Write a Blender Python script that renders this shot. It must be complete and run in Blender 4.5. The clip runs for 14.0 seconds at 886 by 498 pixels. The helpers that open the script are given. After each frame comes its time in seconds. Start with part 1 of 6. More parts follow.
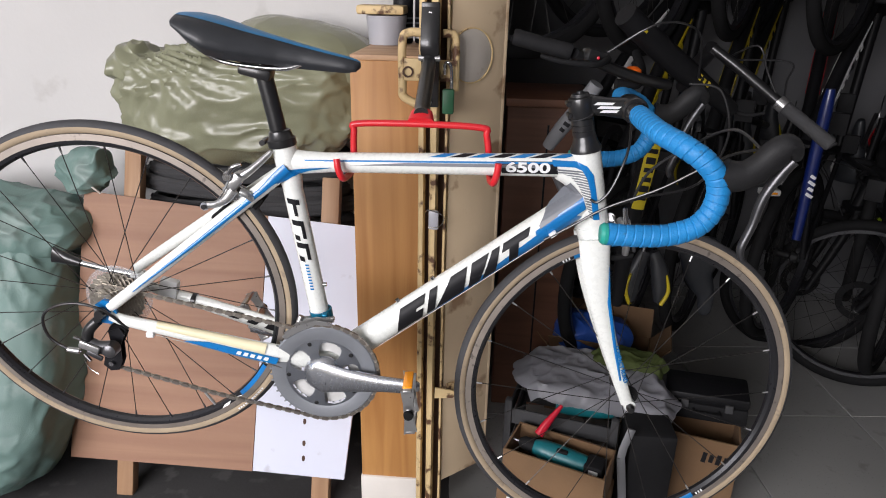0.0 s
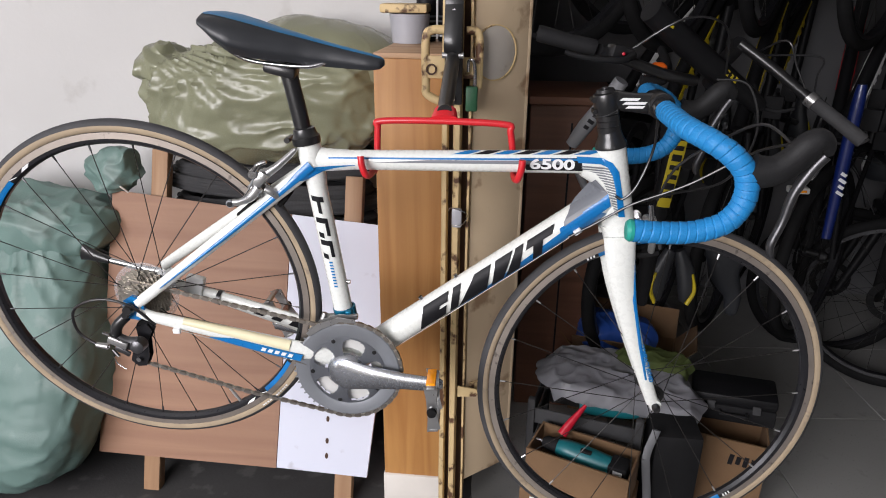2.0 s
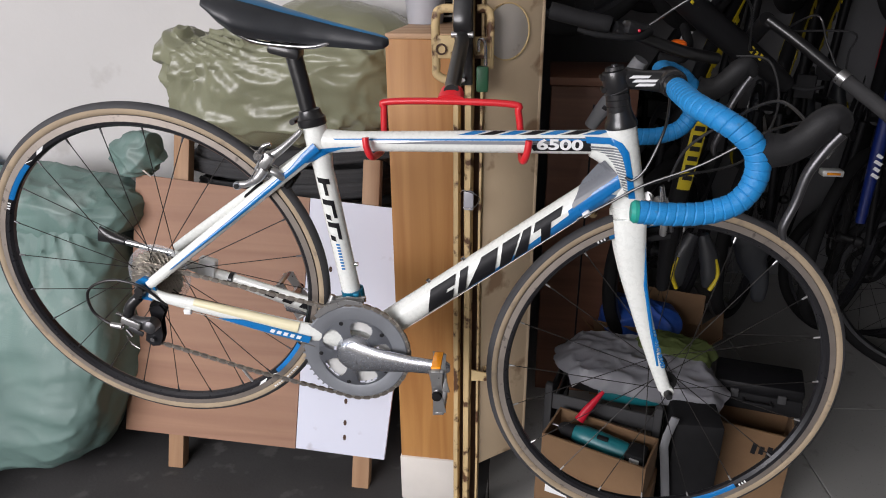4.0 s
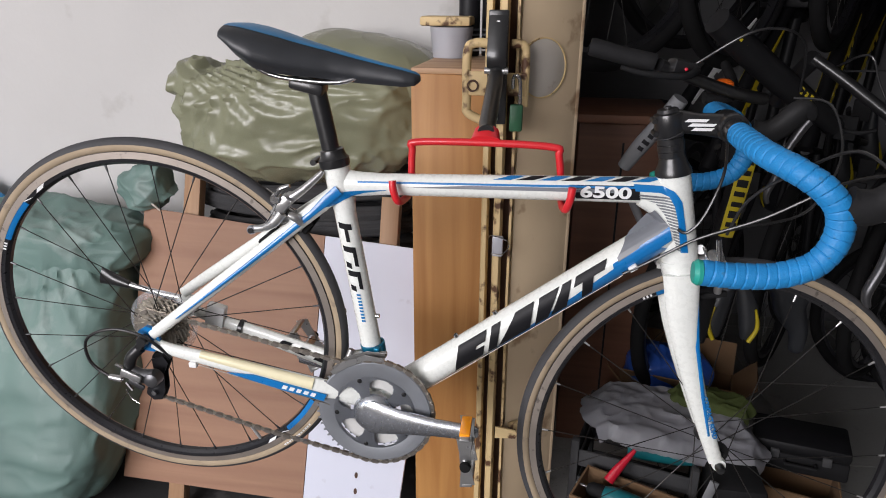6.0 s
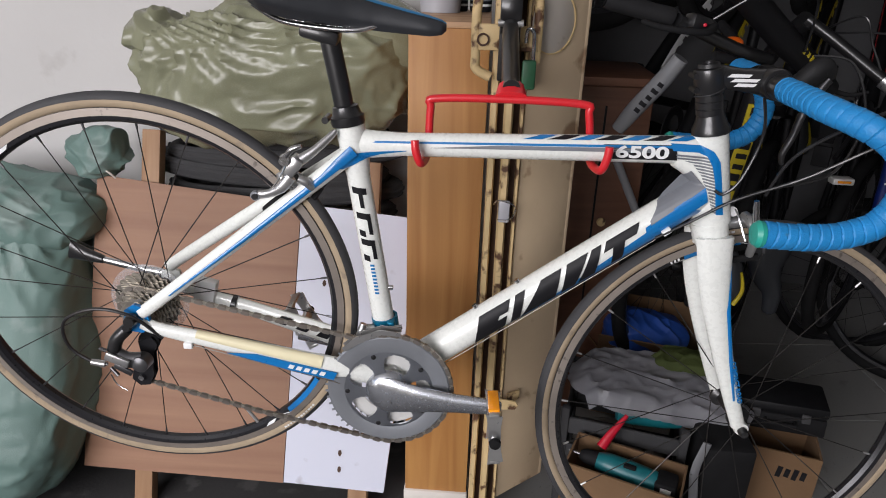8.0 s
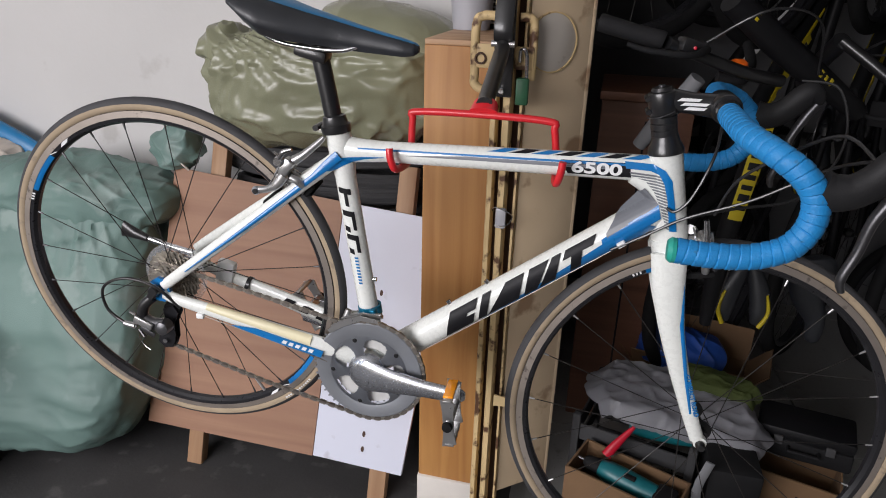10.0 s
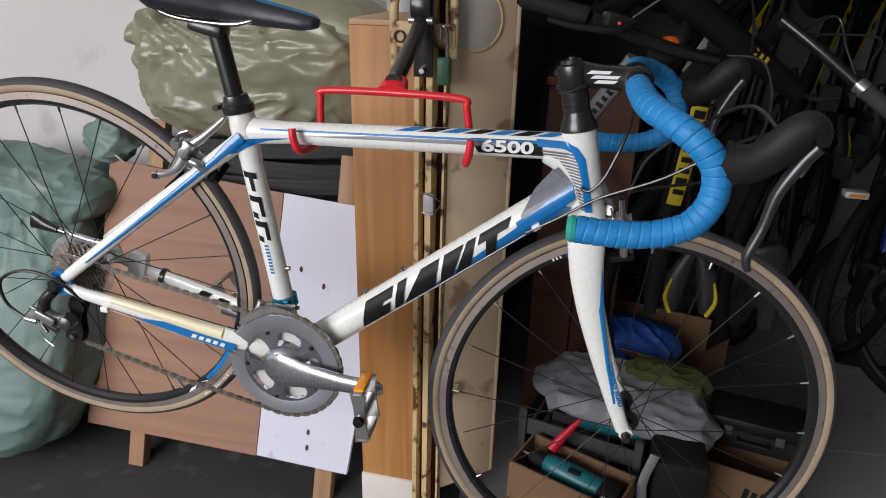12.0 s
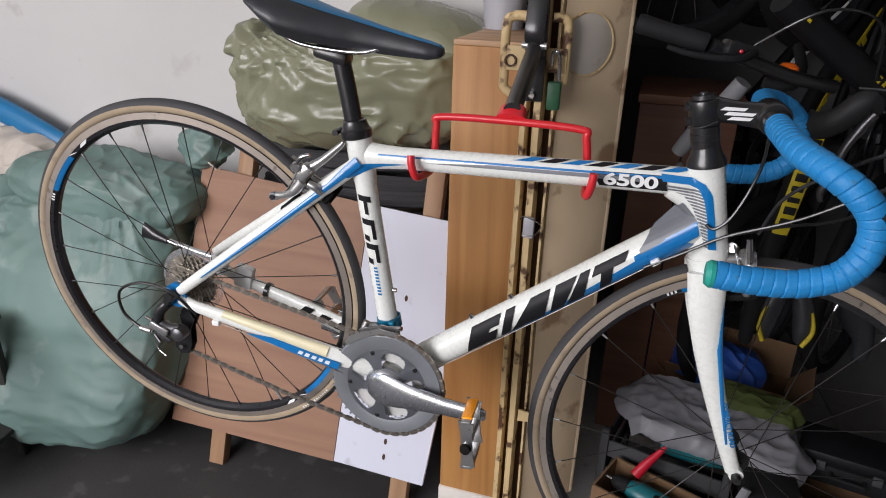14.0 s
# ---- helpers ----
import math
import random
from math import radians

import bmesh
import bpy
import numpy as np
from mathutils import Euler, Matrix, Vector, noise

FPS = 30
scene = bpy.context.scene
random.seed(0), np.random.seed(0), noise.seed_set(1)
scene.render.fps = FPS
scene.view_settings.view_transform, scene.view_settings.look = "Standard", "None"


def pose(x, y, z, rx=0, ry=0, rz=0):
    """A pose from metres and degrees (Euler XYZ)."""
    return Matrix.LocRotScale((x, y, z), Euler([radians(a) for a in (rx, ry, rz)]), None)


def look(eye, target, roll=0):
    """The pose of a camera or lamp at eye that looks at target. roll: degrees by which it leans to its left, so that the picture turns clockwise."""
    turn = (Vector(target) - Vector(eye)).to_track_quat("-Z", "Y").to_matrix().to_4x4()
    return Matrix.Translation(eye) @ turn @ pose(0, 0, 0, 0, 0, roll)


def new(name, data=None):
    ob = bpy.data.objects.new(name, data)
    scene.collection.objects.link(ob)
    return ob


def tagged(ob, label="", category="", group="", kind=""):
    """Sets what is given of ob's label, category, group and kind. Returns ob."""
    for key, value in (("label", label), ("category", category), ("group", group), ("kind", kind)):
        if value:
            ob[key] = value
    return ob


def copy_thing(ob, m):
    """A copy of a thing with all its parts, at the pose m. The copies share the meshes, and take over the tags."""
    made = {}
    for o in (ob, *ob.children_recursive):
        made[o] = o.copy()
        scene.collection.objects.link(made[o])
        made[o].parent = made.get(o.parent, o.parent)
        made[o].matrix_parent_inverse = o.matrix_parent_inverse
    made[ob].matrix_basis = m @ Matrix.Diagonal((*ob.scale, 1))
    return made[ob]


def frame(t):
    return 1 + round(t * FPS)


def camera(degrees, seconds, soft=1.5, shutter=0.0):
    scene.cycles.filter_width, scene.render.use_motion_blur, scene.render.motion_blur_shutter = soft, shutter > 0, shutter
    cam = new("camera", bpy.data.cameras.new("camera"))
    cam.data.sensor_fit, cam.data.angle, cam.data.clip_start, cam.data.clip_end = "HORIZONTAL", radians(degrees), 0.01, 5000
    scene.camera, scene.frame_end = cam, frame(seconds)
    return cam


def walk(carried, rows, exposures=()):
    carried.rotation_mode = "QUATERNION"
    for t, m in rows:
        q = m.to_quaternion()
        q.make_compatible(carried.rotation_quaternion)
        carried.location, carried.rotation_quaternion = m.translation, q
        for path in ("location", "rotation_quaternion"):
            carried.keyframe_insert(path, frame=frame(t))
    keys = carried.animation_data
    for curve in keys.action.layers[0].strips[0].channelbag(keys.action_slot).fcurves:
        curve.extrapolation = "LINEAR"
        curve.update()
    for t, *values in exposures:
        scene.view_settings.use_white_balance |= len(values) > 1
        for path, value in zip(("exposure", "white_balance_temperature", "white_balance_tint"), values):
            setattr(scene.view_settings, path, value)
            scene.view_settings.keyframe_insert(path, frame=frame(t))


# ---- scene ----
from mathutils import bvhtree

cam = camera(68.1, 14.0, soft=1.0)
PATH = [
    (0, (0.193, -0.093, 1.449), (0.076, 1.759, 0.704), 1.3),
    (0.5, (0.19, -0.093, 1.441), (0.063, 1.759, 0.697), 1.3),
    (1, (0.193, -0.089, 1.443), (0.051, 1.761, 0.697), 0.8),
    (1.5, (0.184, -0.086, 1.442), (0.036, 1.764, 0.695), 0.8),
    (2, (0.19, -0.093, 1.443), (0.007, 1.754, 0.698), 0.6),
    (2.5, (0.185, -0.095, 1.441), (-0.011, 1.749, 0.692), 0.8),
    (3, (0.187, -0.095, 1.442), (-0.019, 1.743, 0.682), 0.6),
    (5.3, (0.302, -0.014, 1.42), (-0.113, 1.769, 0.615), -0.2),
    (5.5, (0.285, -0.002, 1.42), (-0.14, 1.781, 0.619), 0.1),
    (6, (0.183, 0.02, 1.432), (-0.128, 1.865, 0.727), 0.3),
    (6.5, (0.08, 0.041, 1.421), (-0.051, 1.902, 0.701), 0.8),
    (7, (-0.001, 0.052, 1.405), (-0.069, 1.908, 0.661), 1.4),
    (7.5, (0.002, 0.076, 1.394), (-0.054, 1.915, 0.61), 1.8),
    (9.8, (0.277, 0.003, 1.438), (-0.179, 1.787, 0.656), 1.0),
    (10, (0.267, 0.004, 1.436), (-0.163, 1.794, 0.655), 1.6),
    (10.5, (0.3, 0.018, 1.42), (-0.162, 1.812, 0.664), 1.8),
    (11, (0.324, 0.044, 1.406), (-0.133, 1.841, 0.656), 1.8),
    (11.5, (0.351, 0.062, 1.403), (-0.079, 1.858, 0.636), 1.4),
    (12, (0.374, 0.071, 1.399), (-0.017, 1.869, 0.615), 1.4),
    (12.5, (0.402, 0.081, 1.398), (-0.01, 1.872, 0.608), 0.8),
    (13, (0.391, 0.069, 1.419), (-0.034, 1.871, 0.664), 0.9),
    (13.5, (0.348, 0.061, 1.431), (-0.194, 1.814, 0.636), 1.4),
    (14, (0.27, 0.064, 1.439), (-0.258, 1.822, 0.646), 1.6),
]
walk(cam, [(t, look(eye, target, roll)) for t, eye, target, roll in PATH],
     exposures=[(0, 0.12), (1, 0.10), (2, 0.04), (3, -0.06), (5.3, -0.13), (6.5, -0.10), (7.5, -0.20), (10, -0.26), (12.5, -0.27), (13, -0.26), (14, -0.22)])

# ---- world and light ----
world = bpy.data.worlds.new("sky")
scene.world = world
world.use_nodes = True
wn = world.node_tree.nodes
sky = wn.new("ShaderNodeTexSky")
sky.sky_type, sky.sun_disc = "NISHITA", False
sky.sun_elevation, sky.sun_rotation = radians(50), radians(200)
world.node_tree.links.new(sky.outputs[0], wn["Background"].inputs[0])
wn["Background"].inputs[1].default_value = 0.10
sun = new("sun", bpy.data.lights.new("sun", "SUN"))
sun.data.energy, sun.data.angle, sun.data.color = 0.8, radians(15), (1.0, 0.97, 0.93)
sun.matrix_world = look((-6, -6, 6), (0, 1, 0.5))
door_light = new("door_light", bpy.data.lights.new("door_light", "AREA"))
door_light.data.shape, door_light.data.size, door_light.data.size_y = "RECTANGLE", 2.6, 1.5
door_light.data.energy, door_light.data.color = 182, (1.0, 0.955, 0.985)
door_light.matrix_world = look((-1.75, -2.1, 1.93), (-0.3, 1.4, 0.7))


# ---- materials ----
def mat(name, color, rough=0.5, metal=0.0, var=0.12, scale=12.0, bump=0.0, bscale=150.0, coat=0.0, stain=None, stain_at=0.6, island=0.0, spec=0.5):
    m = bpy.data.materials.new(name)
    m.use_nodes = True
    nt = m.node_tree
    n, ln = nt.nodes, nt.links
    b = n["Principled BSDF"]
    b.inputs["Roughness"].default_value, b.inputs["Metallic"].default_value = rough, metal
    b.inputs["Coat Weight"].default_value, b.inputs["Specular IOR Level"].default_value = coat, spec
    tc = n.new("ShaderNodeTexCoord")
    big, fine = n.new("ShaderNodeTexNoise"), n.new("ShaderNodeTexNoise")
    big.inputs["Scale"].default_value, fine.inputs["Scale"].default_value = scale, bscale
    big.inputs["Detail"].default_value, fine.inputs["Detail"].default_value = 5, 3
    for t in (big, fine):
        ln.new(tc.outputs["Object"], t.inputs["Vector"])
    mix = n.new("ShaderNodeMix")
    mix.data_type = "RGBA"
    c0 = [max(0, c * (1 - var)) for c in color]
    c1 = [min(1, c * (1 + var)) for c in color]
    mix.inputs[6].default_value, mix.inputs[7].default_value = (*c0, 1), (*c1, 1)
    ln.new(big.outputs["Fac"], mix.inputs[0])
    out = mix.outputs[2]
    if stain:
        ramp = n.new("ShaderNodeValToRGB")
        ramp.color_ramp.elements[0].position, ramp.color_ramp.elements[1].position = stain_at, stain_at + 0.08
        spots = n.new("ShaderNodeTexNoise")
        spots.inputs["Scale"].default_value, spots.inputs["Detail"].default_value = scale * 2.3, 8
        ln.new(tc.outputs["Object"], spots.inputs["Vector"])
        ln.new(spots.outputs["Fac"], ramp.inputs[0])
        m2 = n.new("ShaderNodeMix")
        m2.data_type = "RGBA"
        ln.new(ramp.outputs[0], m2.inputs[0])
        ln.new(out, m2.inputs[6])
        m2.inputs[7].default_value = (*stain, 1)
        out = m2.outputs[2]
    if island:
        info = n.new("ShaderNodeObjectInfo")
        hsv = n.new("ShaderNodeHueSaturation")
        rng = n.new("ShaderNodeMapRange")
        rng.inputs[3].default_value, rng.inputs[4].default_value = 1 - island, 1 + island
        ln.new(info.outputs["Random"], rng.inputs[0])
        ln.new(rng.outputs[0], hsv.inputs["Value"])
        ln.new(out, hsv.inputs["Color"])
        out = hsv.outputs[0]
    ln.new(out, b.inputs["Base Color"])
    rr = n.new("ShaderNodeMapRange")
    rr.inputs[3].default_value, rr.inputs[4].default_value = max(0, rough - 0.08), min(1, rough + 0.08)
    ln.new(fine.outputs["Fac"], rr.inputs[0])
    ln.new(rr.outputs[0], b.inputs["Roughness"])
    if bump:
        bp = n.new("ShaderNodeBump")
        bp.inputs["Strength"].default_value, bp.inputs["Distance"].default_value = bump, 0.002
        ln.new(fine.outputs["Fac"], bp.inputs["Height"])
        ln.new(bp.outputs[0], b.inputs["Normal"])
    return m


def wood(name, dark, light, axis=2, scale=9.0, rough=0.55):
    m = mat(name, light, rough, var=0.1, scale=4, bump=0.15, bscale=90)
    nt = m.node_tree
    n, ln = nt.nodes, nt.links
    b = n["Principled BSDF"]
    tc, mp, no = n.new("ShaderNodeTexCoord"), n.new("ShaderNodeMapping"), n.new("ShaderNodeTexNoise")
    sc = [scale * 3, scale * 3, scale * 3]
    sc[axis] = scale * 0.16
    mp.inputs["Scale"].default_value = sc
    no.inputs["Scale"].default_value, no.inputs["Detail"].default_value, no.inputs["Distortion"].default_value = 1.0, 6, 0.6
    ramp = n.new("ShaderNodeValToRGB")
    ramp.color_ramp.elements[0].position, ramp.color_ramp.elements[1].position = 0.3, 0.72
    ramp.color_ramp.elements[0].color, ramp.color_ramp.elements[1].color = (*dark, 1), (*light, 1)
    ln.new(tc.outputs["Object"], mp.inputs[0])
    ln.new(mp.outputs[0], no.inputs["Vector"])
    ln.new(no.outputs["Fac"], ramp.inputs[0])
    ln.new(ramp.outputs[0], b.inputs["Base Color"])
    return m


M_WHITE = mat("white_paint", (0.73, 0.75, 0.715), 0.28, var=0.05, scale=7, coat=0.5, stain=(0.60, 0.58, 0.48), stain_at=0.74)
M_CREAM = mat("yellowed_paint", (0.74, 0.68, 0.46), 0.35, var=0.08, scale=20)
M_BLUE = mat("blue_paint", (0.003, 0.15, 0.42), 0.3, var=0.08, scale=14, coat=0.4)
M_GREYD = mat("grey_decal", (0.16, 0.17, 0.19), 0.4, var=0.15, scale=30)
M_BLACKD = mat("black_decal", (0.010, 0.010, 0.012), 0.5, var=0.2, scale=25, spec=0.2)
M_WHITED = mat("white_decal", (0.75, 0.76, 0.76), 0.4, var=0.06)
M_BLACK = mat("black_alloy", (0.012, 0.012, 0.013), 0.32, var=0.25, scale=30, coat=0.2)
M_NIPPLE = mat("bright_nipple", (0.45, 0.45, 0.45), 0.35, metal=0.6, var=0.1)
M_DERGREY = mat("dark_grey_alloy", (0.09, 0.09, 0.095), 0.35, metal=0.6, var=0.2, scale=40)
M_RUBBER = mat("black_rubber", (0.009, 0.009, 0.0095), 0.8, var=0.3, scale=20, bump=0.2, bscale=300, spec=0.15)
M_OLDTYRE = mat("old_tyre_rubber", (0.045, 0.045, 0.047), 0.8, var=0.35, scale=16, bump=0.3, bscale=200, spec=0.35)
M_HOOD = mat("hood_rubber", (0.009, 0.009, 0.010), 0.6, var=0.3, scale=25, bump=0.15, bscale=400, spec=0.35)
M_TREAD = mat("tyre_tread", (0.036, 0.036, 0.039), 0.75, var=0.4, scale=14, bump=0.2, bscale=250)
M_TAN = mat("tan_sidewall", (0.325, 0.255, 0.172), 0.8, var=0.26, scale=22, bump=0.15, bscale=350, stain=(0.245, 0.195, 0.14), stain_at=0.60)
M_RIM = mat("black_rim", (0.02, 0.02, 0.023), 0.3, metal=0.3, var=0.2, scale=12)
M_TRACK = mat("brake_track", (0.27, 0.235, 0.205), 0.45, metal=0.45, var=0.2, scale=30, stain=(0.14, 0.12, 0.105), stain_at=0.62)
M_SPOKE = mat("black_spoke", (0.03, 0.028, 0.027), 0.35, metal=0.6, var=0.2)
M_SILVER = mat("polished_alloy", (0.46, 0.46, 0.46), 0.30, metal=0.85, var=0.12, scale=30)
M_CHROME = mat("chrome", (0.50, 0.50, 0.51), 0.22, metal=1.0, var=0.06)
M_CRANK = mat("crank_silver", (0.48, 0.50, 0.54), 0.25, metal=0.9, var=0.1, scale=14, coat=0.3)
M_SPIDER = mat("spider_grey", (0.34, 0.36, 0.40), 0.32, metal=0.7, var=0.10, scale=25)
M_RING = mat("chainring_grey", (0.27, 0.285, 0.31), 0.42, metal=0.55, var=0.14, scale=25)
M_ANOD = mat("blue_anodised", (0.005, 0.17, 0.30), 0.3, metal=0.5, var=0.2, scale=60)
M_CHAIN = mat("oily_chain", (0.26, 0.235, 0.21), 0.4, metal=0.85, var=0.35, scale=60)
M_COG = mat("cassette_steel", (0.42, 0.39, 0.34), 0.35, metal=0.9, var=0.25, scale=60)
M_TAPE = mat("blue_bar_tape", (0.010, 0.205, 0.50), 0.55, var=0.22, scale=35, bump=0.3, bscale=500, stain=(0.03, 0.17, 0.36), stain_at=0.62)
M_LEVER = mat("grey_lever_alloy", (0.085, 0.085, 0.09), 0.35, metal=0.8, var=0.2, scale=40)
M_GREENCAP = mat("green_plug", (0.02, 0.30, 0.24), 0.4, var=0.2)
M_SADDLE = mat("black_saddle_cover", (0.022, 0.024, 0.028), 0.42, var=0.25, scale=30, bump=0.15, bscale=600)
M_SADBLUE = mat("blue_saddle_strip", (0.01, 0.16, 0.36), 0.45, var=0.12, scale=30)
M_ORANGE = mat("orange_reflector", (0.85, 0.30, 0.01), 0.15, var=0.06, scale=200, coat=0.6)
M_RED = mat("red_dipped_rubber", (0.55, 0.012, 0.02), 0.38, var=0.1, scale=20, coat=0.2)
M_WALL = mat("plaster", (0.545, 0.535, 0.525), 0.9, var=0.09, scale=2.2, bump=0.3, bscale=60, stain=(0.44, 0.425, 0.41), stain_at=0.62)
# Pale store plaster, with the dimness of the room put into its colour.
M_WALL2 = mat("shade_darkened_plaster", (0.135, 0.135, 0.141), 0.9, var=0.10, scale=3, bump=0.2, bscale=60)
M_CEIL = mat("ceiling_paint", (0.6, 0.6, 0.58), 0.9, var=0.06)
M_FLOOR = mat("stained_concrete", (0.036, 0.035, 0.035), 0.8, var=0.4, scale=5, bump=0.3, bscale=120, stain=(0.068, 0.066, 0.064), stain_at=0.6)
M_TILE = mat("grey_floor_tile", (0.27, 0.268, 0.258), 0.30, var=0.07, scale=5, island=0.05, stain=(0.20, 0.196, 0.186), stain_at=0.62)
M_GROUT = mat("grout", (0.10, 0.10, 0.10), 0.9)
M_BOX = wood("varnished_pine", (0.36, 0.155, 0.045), (0.53, 0.275, 0.09))
M_BOXTOP = wood("faded_pine", (0.38, 0.21, 0.11), (0.56, 0.37, 0.22), axis=0)
M_PLY = wood("brown_plywood", (0.23, 0.115, 0.068), (0.305, 0.166, 0.100), axis=0, scale=7, rough=0.6)
M_BATTEN = wood("raw_batten", (0.27, 0.15, 0.08), (0.42, 0.26, 0.15))
M_LAM = mat("white_laminate", (0.60, 0.62, 0.72), 0.45, var=0.03, scale=6, stain=(0.48, 0.48, 0.55), stain_at=0.66)
M_RUST = mat("rusty_cream_steel", (0.58, 0.43, 0.22), 0.6, var=0.2, scale=13, bump=0.35, bscale=90, stain=(0.09, 0.04, 0.018), stain_at=0.545)
M_DARKRUST = mat("dark_rust", (0.07, 0.035, 0.022), 0.8, var=0.4, scale=30, bump=0.3)
M_PANEL = mat("dirty_cream_panel", (0.58, 0.45, 0.30), 0.55, var=0.16, scale=5, bump=0.2, bscale=60, stain=(0.30, 0.19, 0.11), stain_at=0.585)
M_DISC = mat("grey_disc", (0.50, 0.46, 0.41), 0.5, var=0.1, scale=14, stain=(0.35, 0.3, 0.25), stain_at=0.62)
M_CEMENT = mat("white_cement", (0.66, 0.62, 0.57), 0.9, var=0.1, scale=12, bump=0.4, bscale=60, stain=(0.3, 0.25, 0.2), stain_at=0.7)
M_OLIVE = mat("olive_tarp", (0.200, 0.205, 0.135), 0.26, var=0.16, scale=6, bump=0.2, bscale=500)
# Strong tone variation paints in fold shading; the stain colour paints pale creases.
M_TEAL = mat("teal_woven_sack", (0.115, 0.185, 0.166), 0.55, var=0.32, scale=3.2, bump=0.4, bscale=380, stain=(0.190, 0.255, 0.235), stain_at=0.56)
M_CARD = mat("cardboard", (0.165, 0.095, 0.047), 0.88, var=0.28, scale=9, bump=0.15, bscale=120)
M_PLASTIC = mat("pale_plastic_bag", (0.36, 0.36, 0.39), 0.35, var=0.14, scale=9)
M_GREENCLOTH = mat("green_cloth", (0.088, 0.115, 0.03), 0.8, var=0.3, scale=18, bump=0.3)
M_TOOL = mat("teal_tool_plastic", (0.008, 0.13, 0.15), 0.4, var=0.15, scale=30)
M_TOOLB = mat("black_tool_plastic", (0.010, 0.010, 0.011), 0.75, var=0.35, scale=30, spec=0.2)
M_REDP = mat("red_plastic", (0.50, 0.01, 0.03), 0.35, var=0.1)
M_BLUEP = mat("blue_plastic", (0.02, 0.07, 0.32), 0.4, var=0.25, scale=16)
M_TARP = mat("blue_tarp", (0.012, 0.16, 0.36), 0.4, var=0.2, scale=9)
M_BROWN = wood("dark_cabinet", (0.10, 0.042, 0.024), (0.17, 0.075, 0.042), axis=0)
M_BFRAME = mat("matt_black_frame", (0.007, 0.007, 0.008), 0.5, var=0.3, scale=20, spec=0.2)
M_YELLOW = mat("yellow_decal", (0.46, 0.36, 0.012), 0.4, var=0.1)
M_BLUEFR = mat("deep_blue_frame", (0.005, 0.014, 0.10), 0.35, var=0.15, coat=0.3)
M_INNER = mat("worn_alloy", (0.68, 0.68, 0.66), 0.4, metal=0.3, var=0.15, scale=40)
M_GREYFR = mat("pale_grey_frame", (0.18, 0.184, 0.195), 0.4, var=0.1)
M_LIME = mat("lime_paint", (0.34, 0.50, 0.02), 0.4)
M_LOCKG = mat("green_padlock_cover", (0.02, 0.10, 0.045), 0.5, var=0.3, scale=50)
M_CLOTHW = mat("pale_cloth", (0.50, 0.45, 0.40), 0.9, var=0.2, scale=14, bump=0.4, bscale=200)
M_DARKM = mat("dark_painted_metal", (0.03, 0.028, 0.026), 0.6, var=0.3, scale=12)
M_ORP = mat("orange_plastic", (0.75, 0.13, 0.01), 0.35, var=0.15, scale=60)

M_CLEAR = mat("clear_grey_plastic", (0.42, 0.43, 0.45), 0.2, var=0.05)
M_CLEAR.node_tree.nodes["Principled BSDF"].inputs["Alpha"].default_value = 0.22

# ---- mesh helpers ----
def finish(bm, name, material, smooth=True, angle=38):
    bmesh.ops.recalc_face_normals(bm, faces=bm.faces)
    me = bpy.data.meshes.new(name)
    bm.to_mesh(me)
    bm.free()
    me.materials.append(material)
    if smooth:
        me.polygons.foreach_set("use_smooth", [True] * len(me.polygons))
        me.set_sharp_from_angle(angle=radians(angle))
    return me


def part(name, bm, material, parent, label="", smooth=True, angle=38):
    ob = new(name, bm if isinstance(bm, bpy.types.Mesh) else finish(bm, name, material, smooth, angle))
    ob.parent = parent
    if label:
        ob["label"] = label
    return ob


def thing(name, label, category, m=None, group="", kind=""):
    ob = new(name)
    ob.empty_display_size = 0.05
    if m is not None:
        ob.matrix_basis = m
    return tagged(ob, label, category, group, kind)


def solo(name, bm, material, label, category, m=None, group="", kind="", smooth=True, angle=38):
    ob = new(name, finish(bm, name, material, smooth, angle))
    if m is not None:
        ob.matrix_basis = m
    return tagged(ob, label, category, group, kind)


def frames_along(pts):
    pts = [Vector(p) for p in pts]
    tan = []
    for i in range(len(pts)):
        a, b = pts[max(i - 1, 0)], pts[min(i + 1, len(pts) - 1)]
        tan.append((b - a).normalized())
    up = Vector((0, 1, 0)) if abs(tan[0].y) < 0.9 else Vector((1, 0, 0))
    out = []
    side = (up - tan[0] * up.dot(tan[0])).normalized()
    for p, t in zip(pts, tan):
        side = (side - t * side.dot(t)).normalized()
        out.append((p, side, t.cross(side)))
    return out


def sweep(bm, pts, radii, seg=12, caps=True):
    """A tube; a radius may be a pair: across (along y at first) and the other way."""
    fr = frames_along(pts)
    if not isinstance(radii, (list, tuple)) or (isinstance(radii, tuple)):
        radii = [radii] * len(pts)
    rings = []
    for (p, s, q), r in zip(fr, radii):
        ra, rb = r if isinstance(r, tuple) else (r, r)
        rings.append([bm.verts.new(p + s * ra * math.cos(2 * math.pi * k / seg) + q * rb * math.sin(2 * math.pi * k / seg)) for k in range(seg)])
    for a, b in zip(rings, rings[1:]):
        for k in range(seg):
            bm.faces.new((a[k], a[(k + 1) % seg], b[(k + 1) % seg], b[k]))
    if caps:
        bm.faces.new(rings[0][::-1])
        bm.faces.new(rings[-1])
    return bm


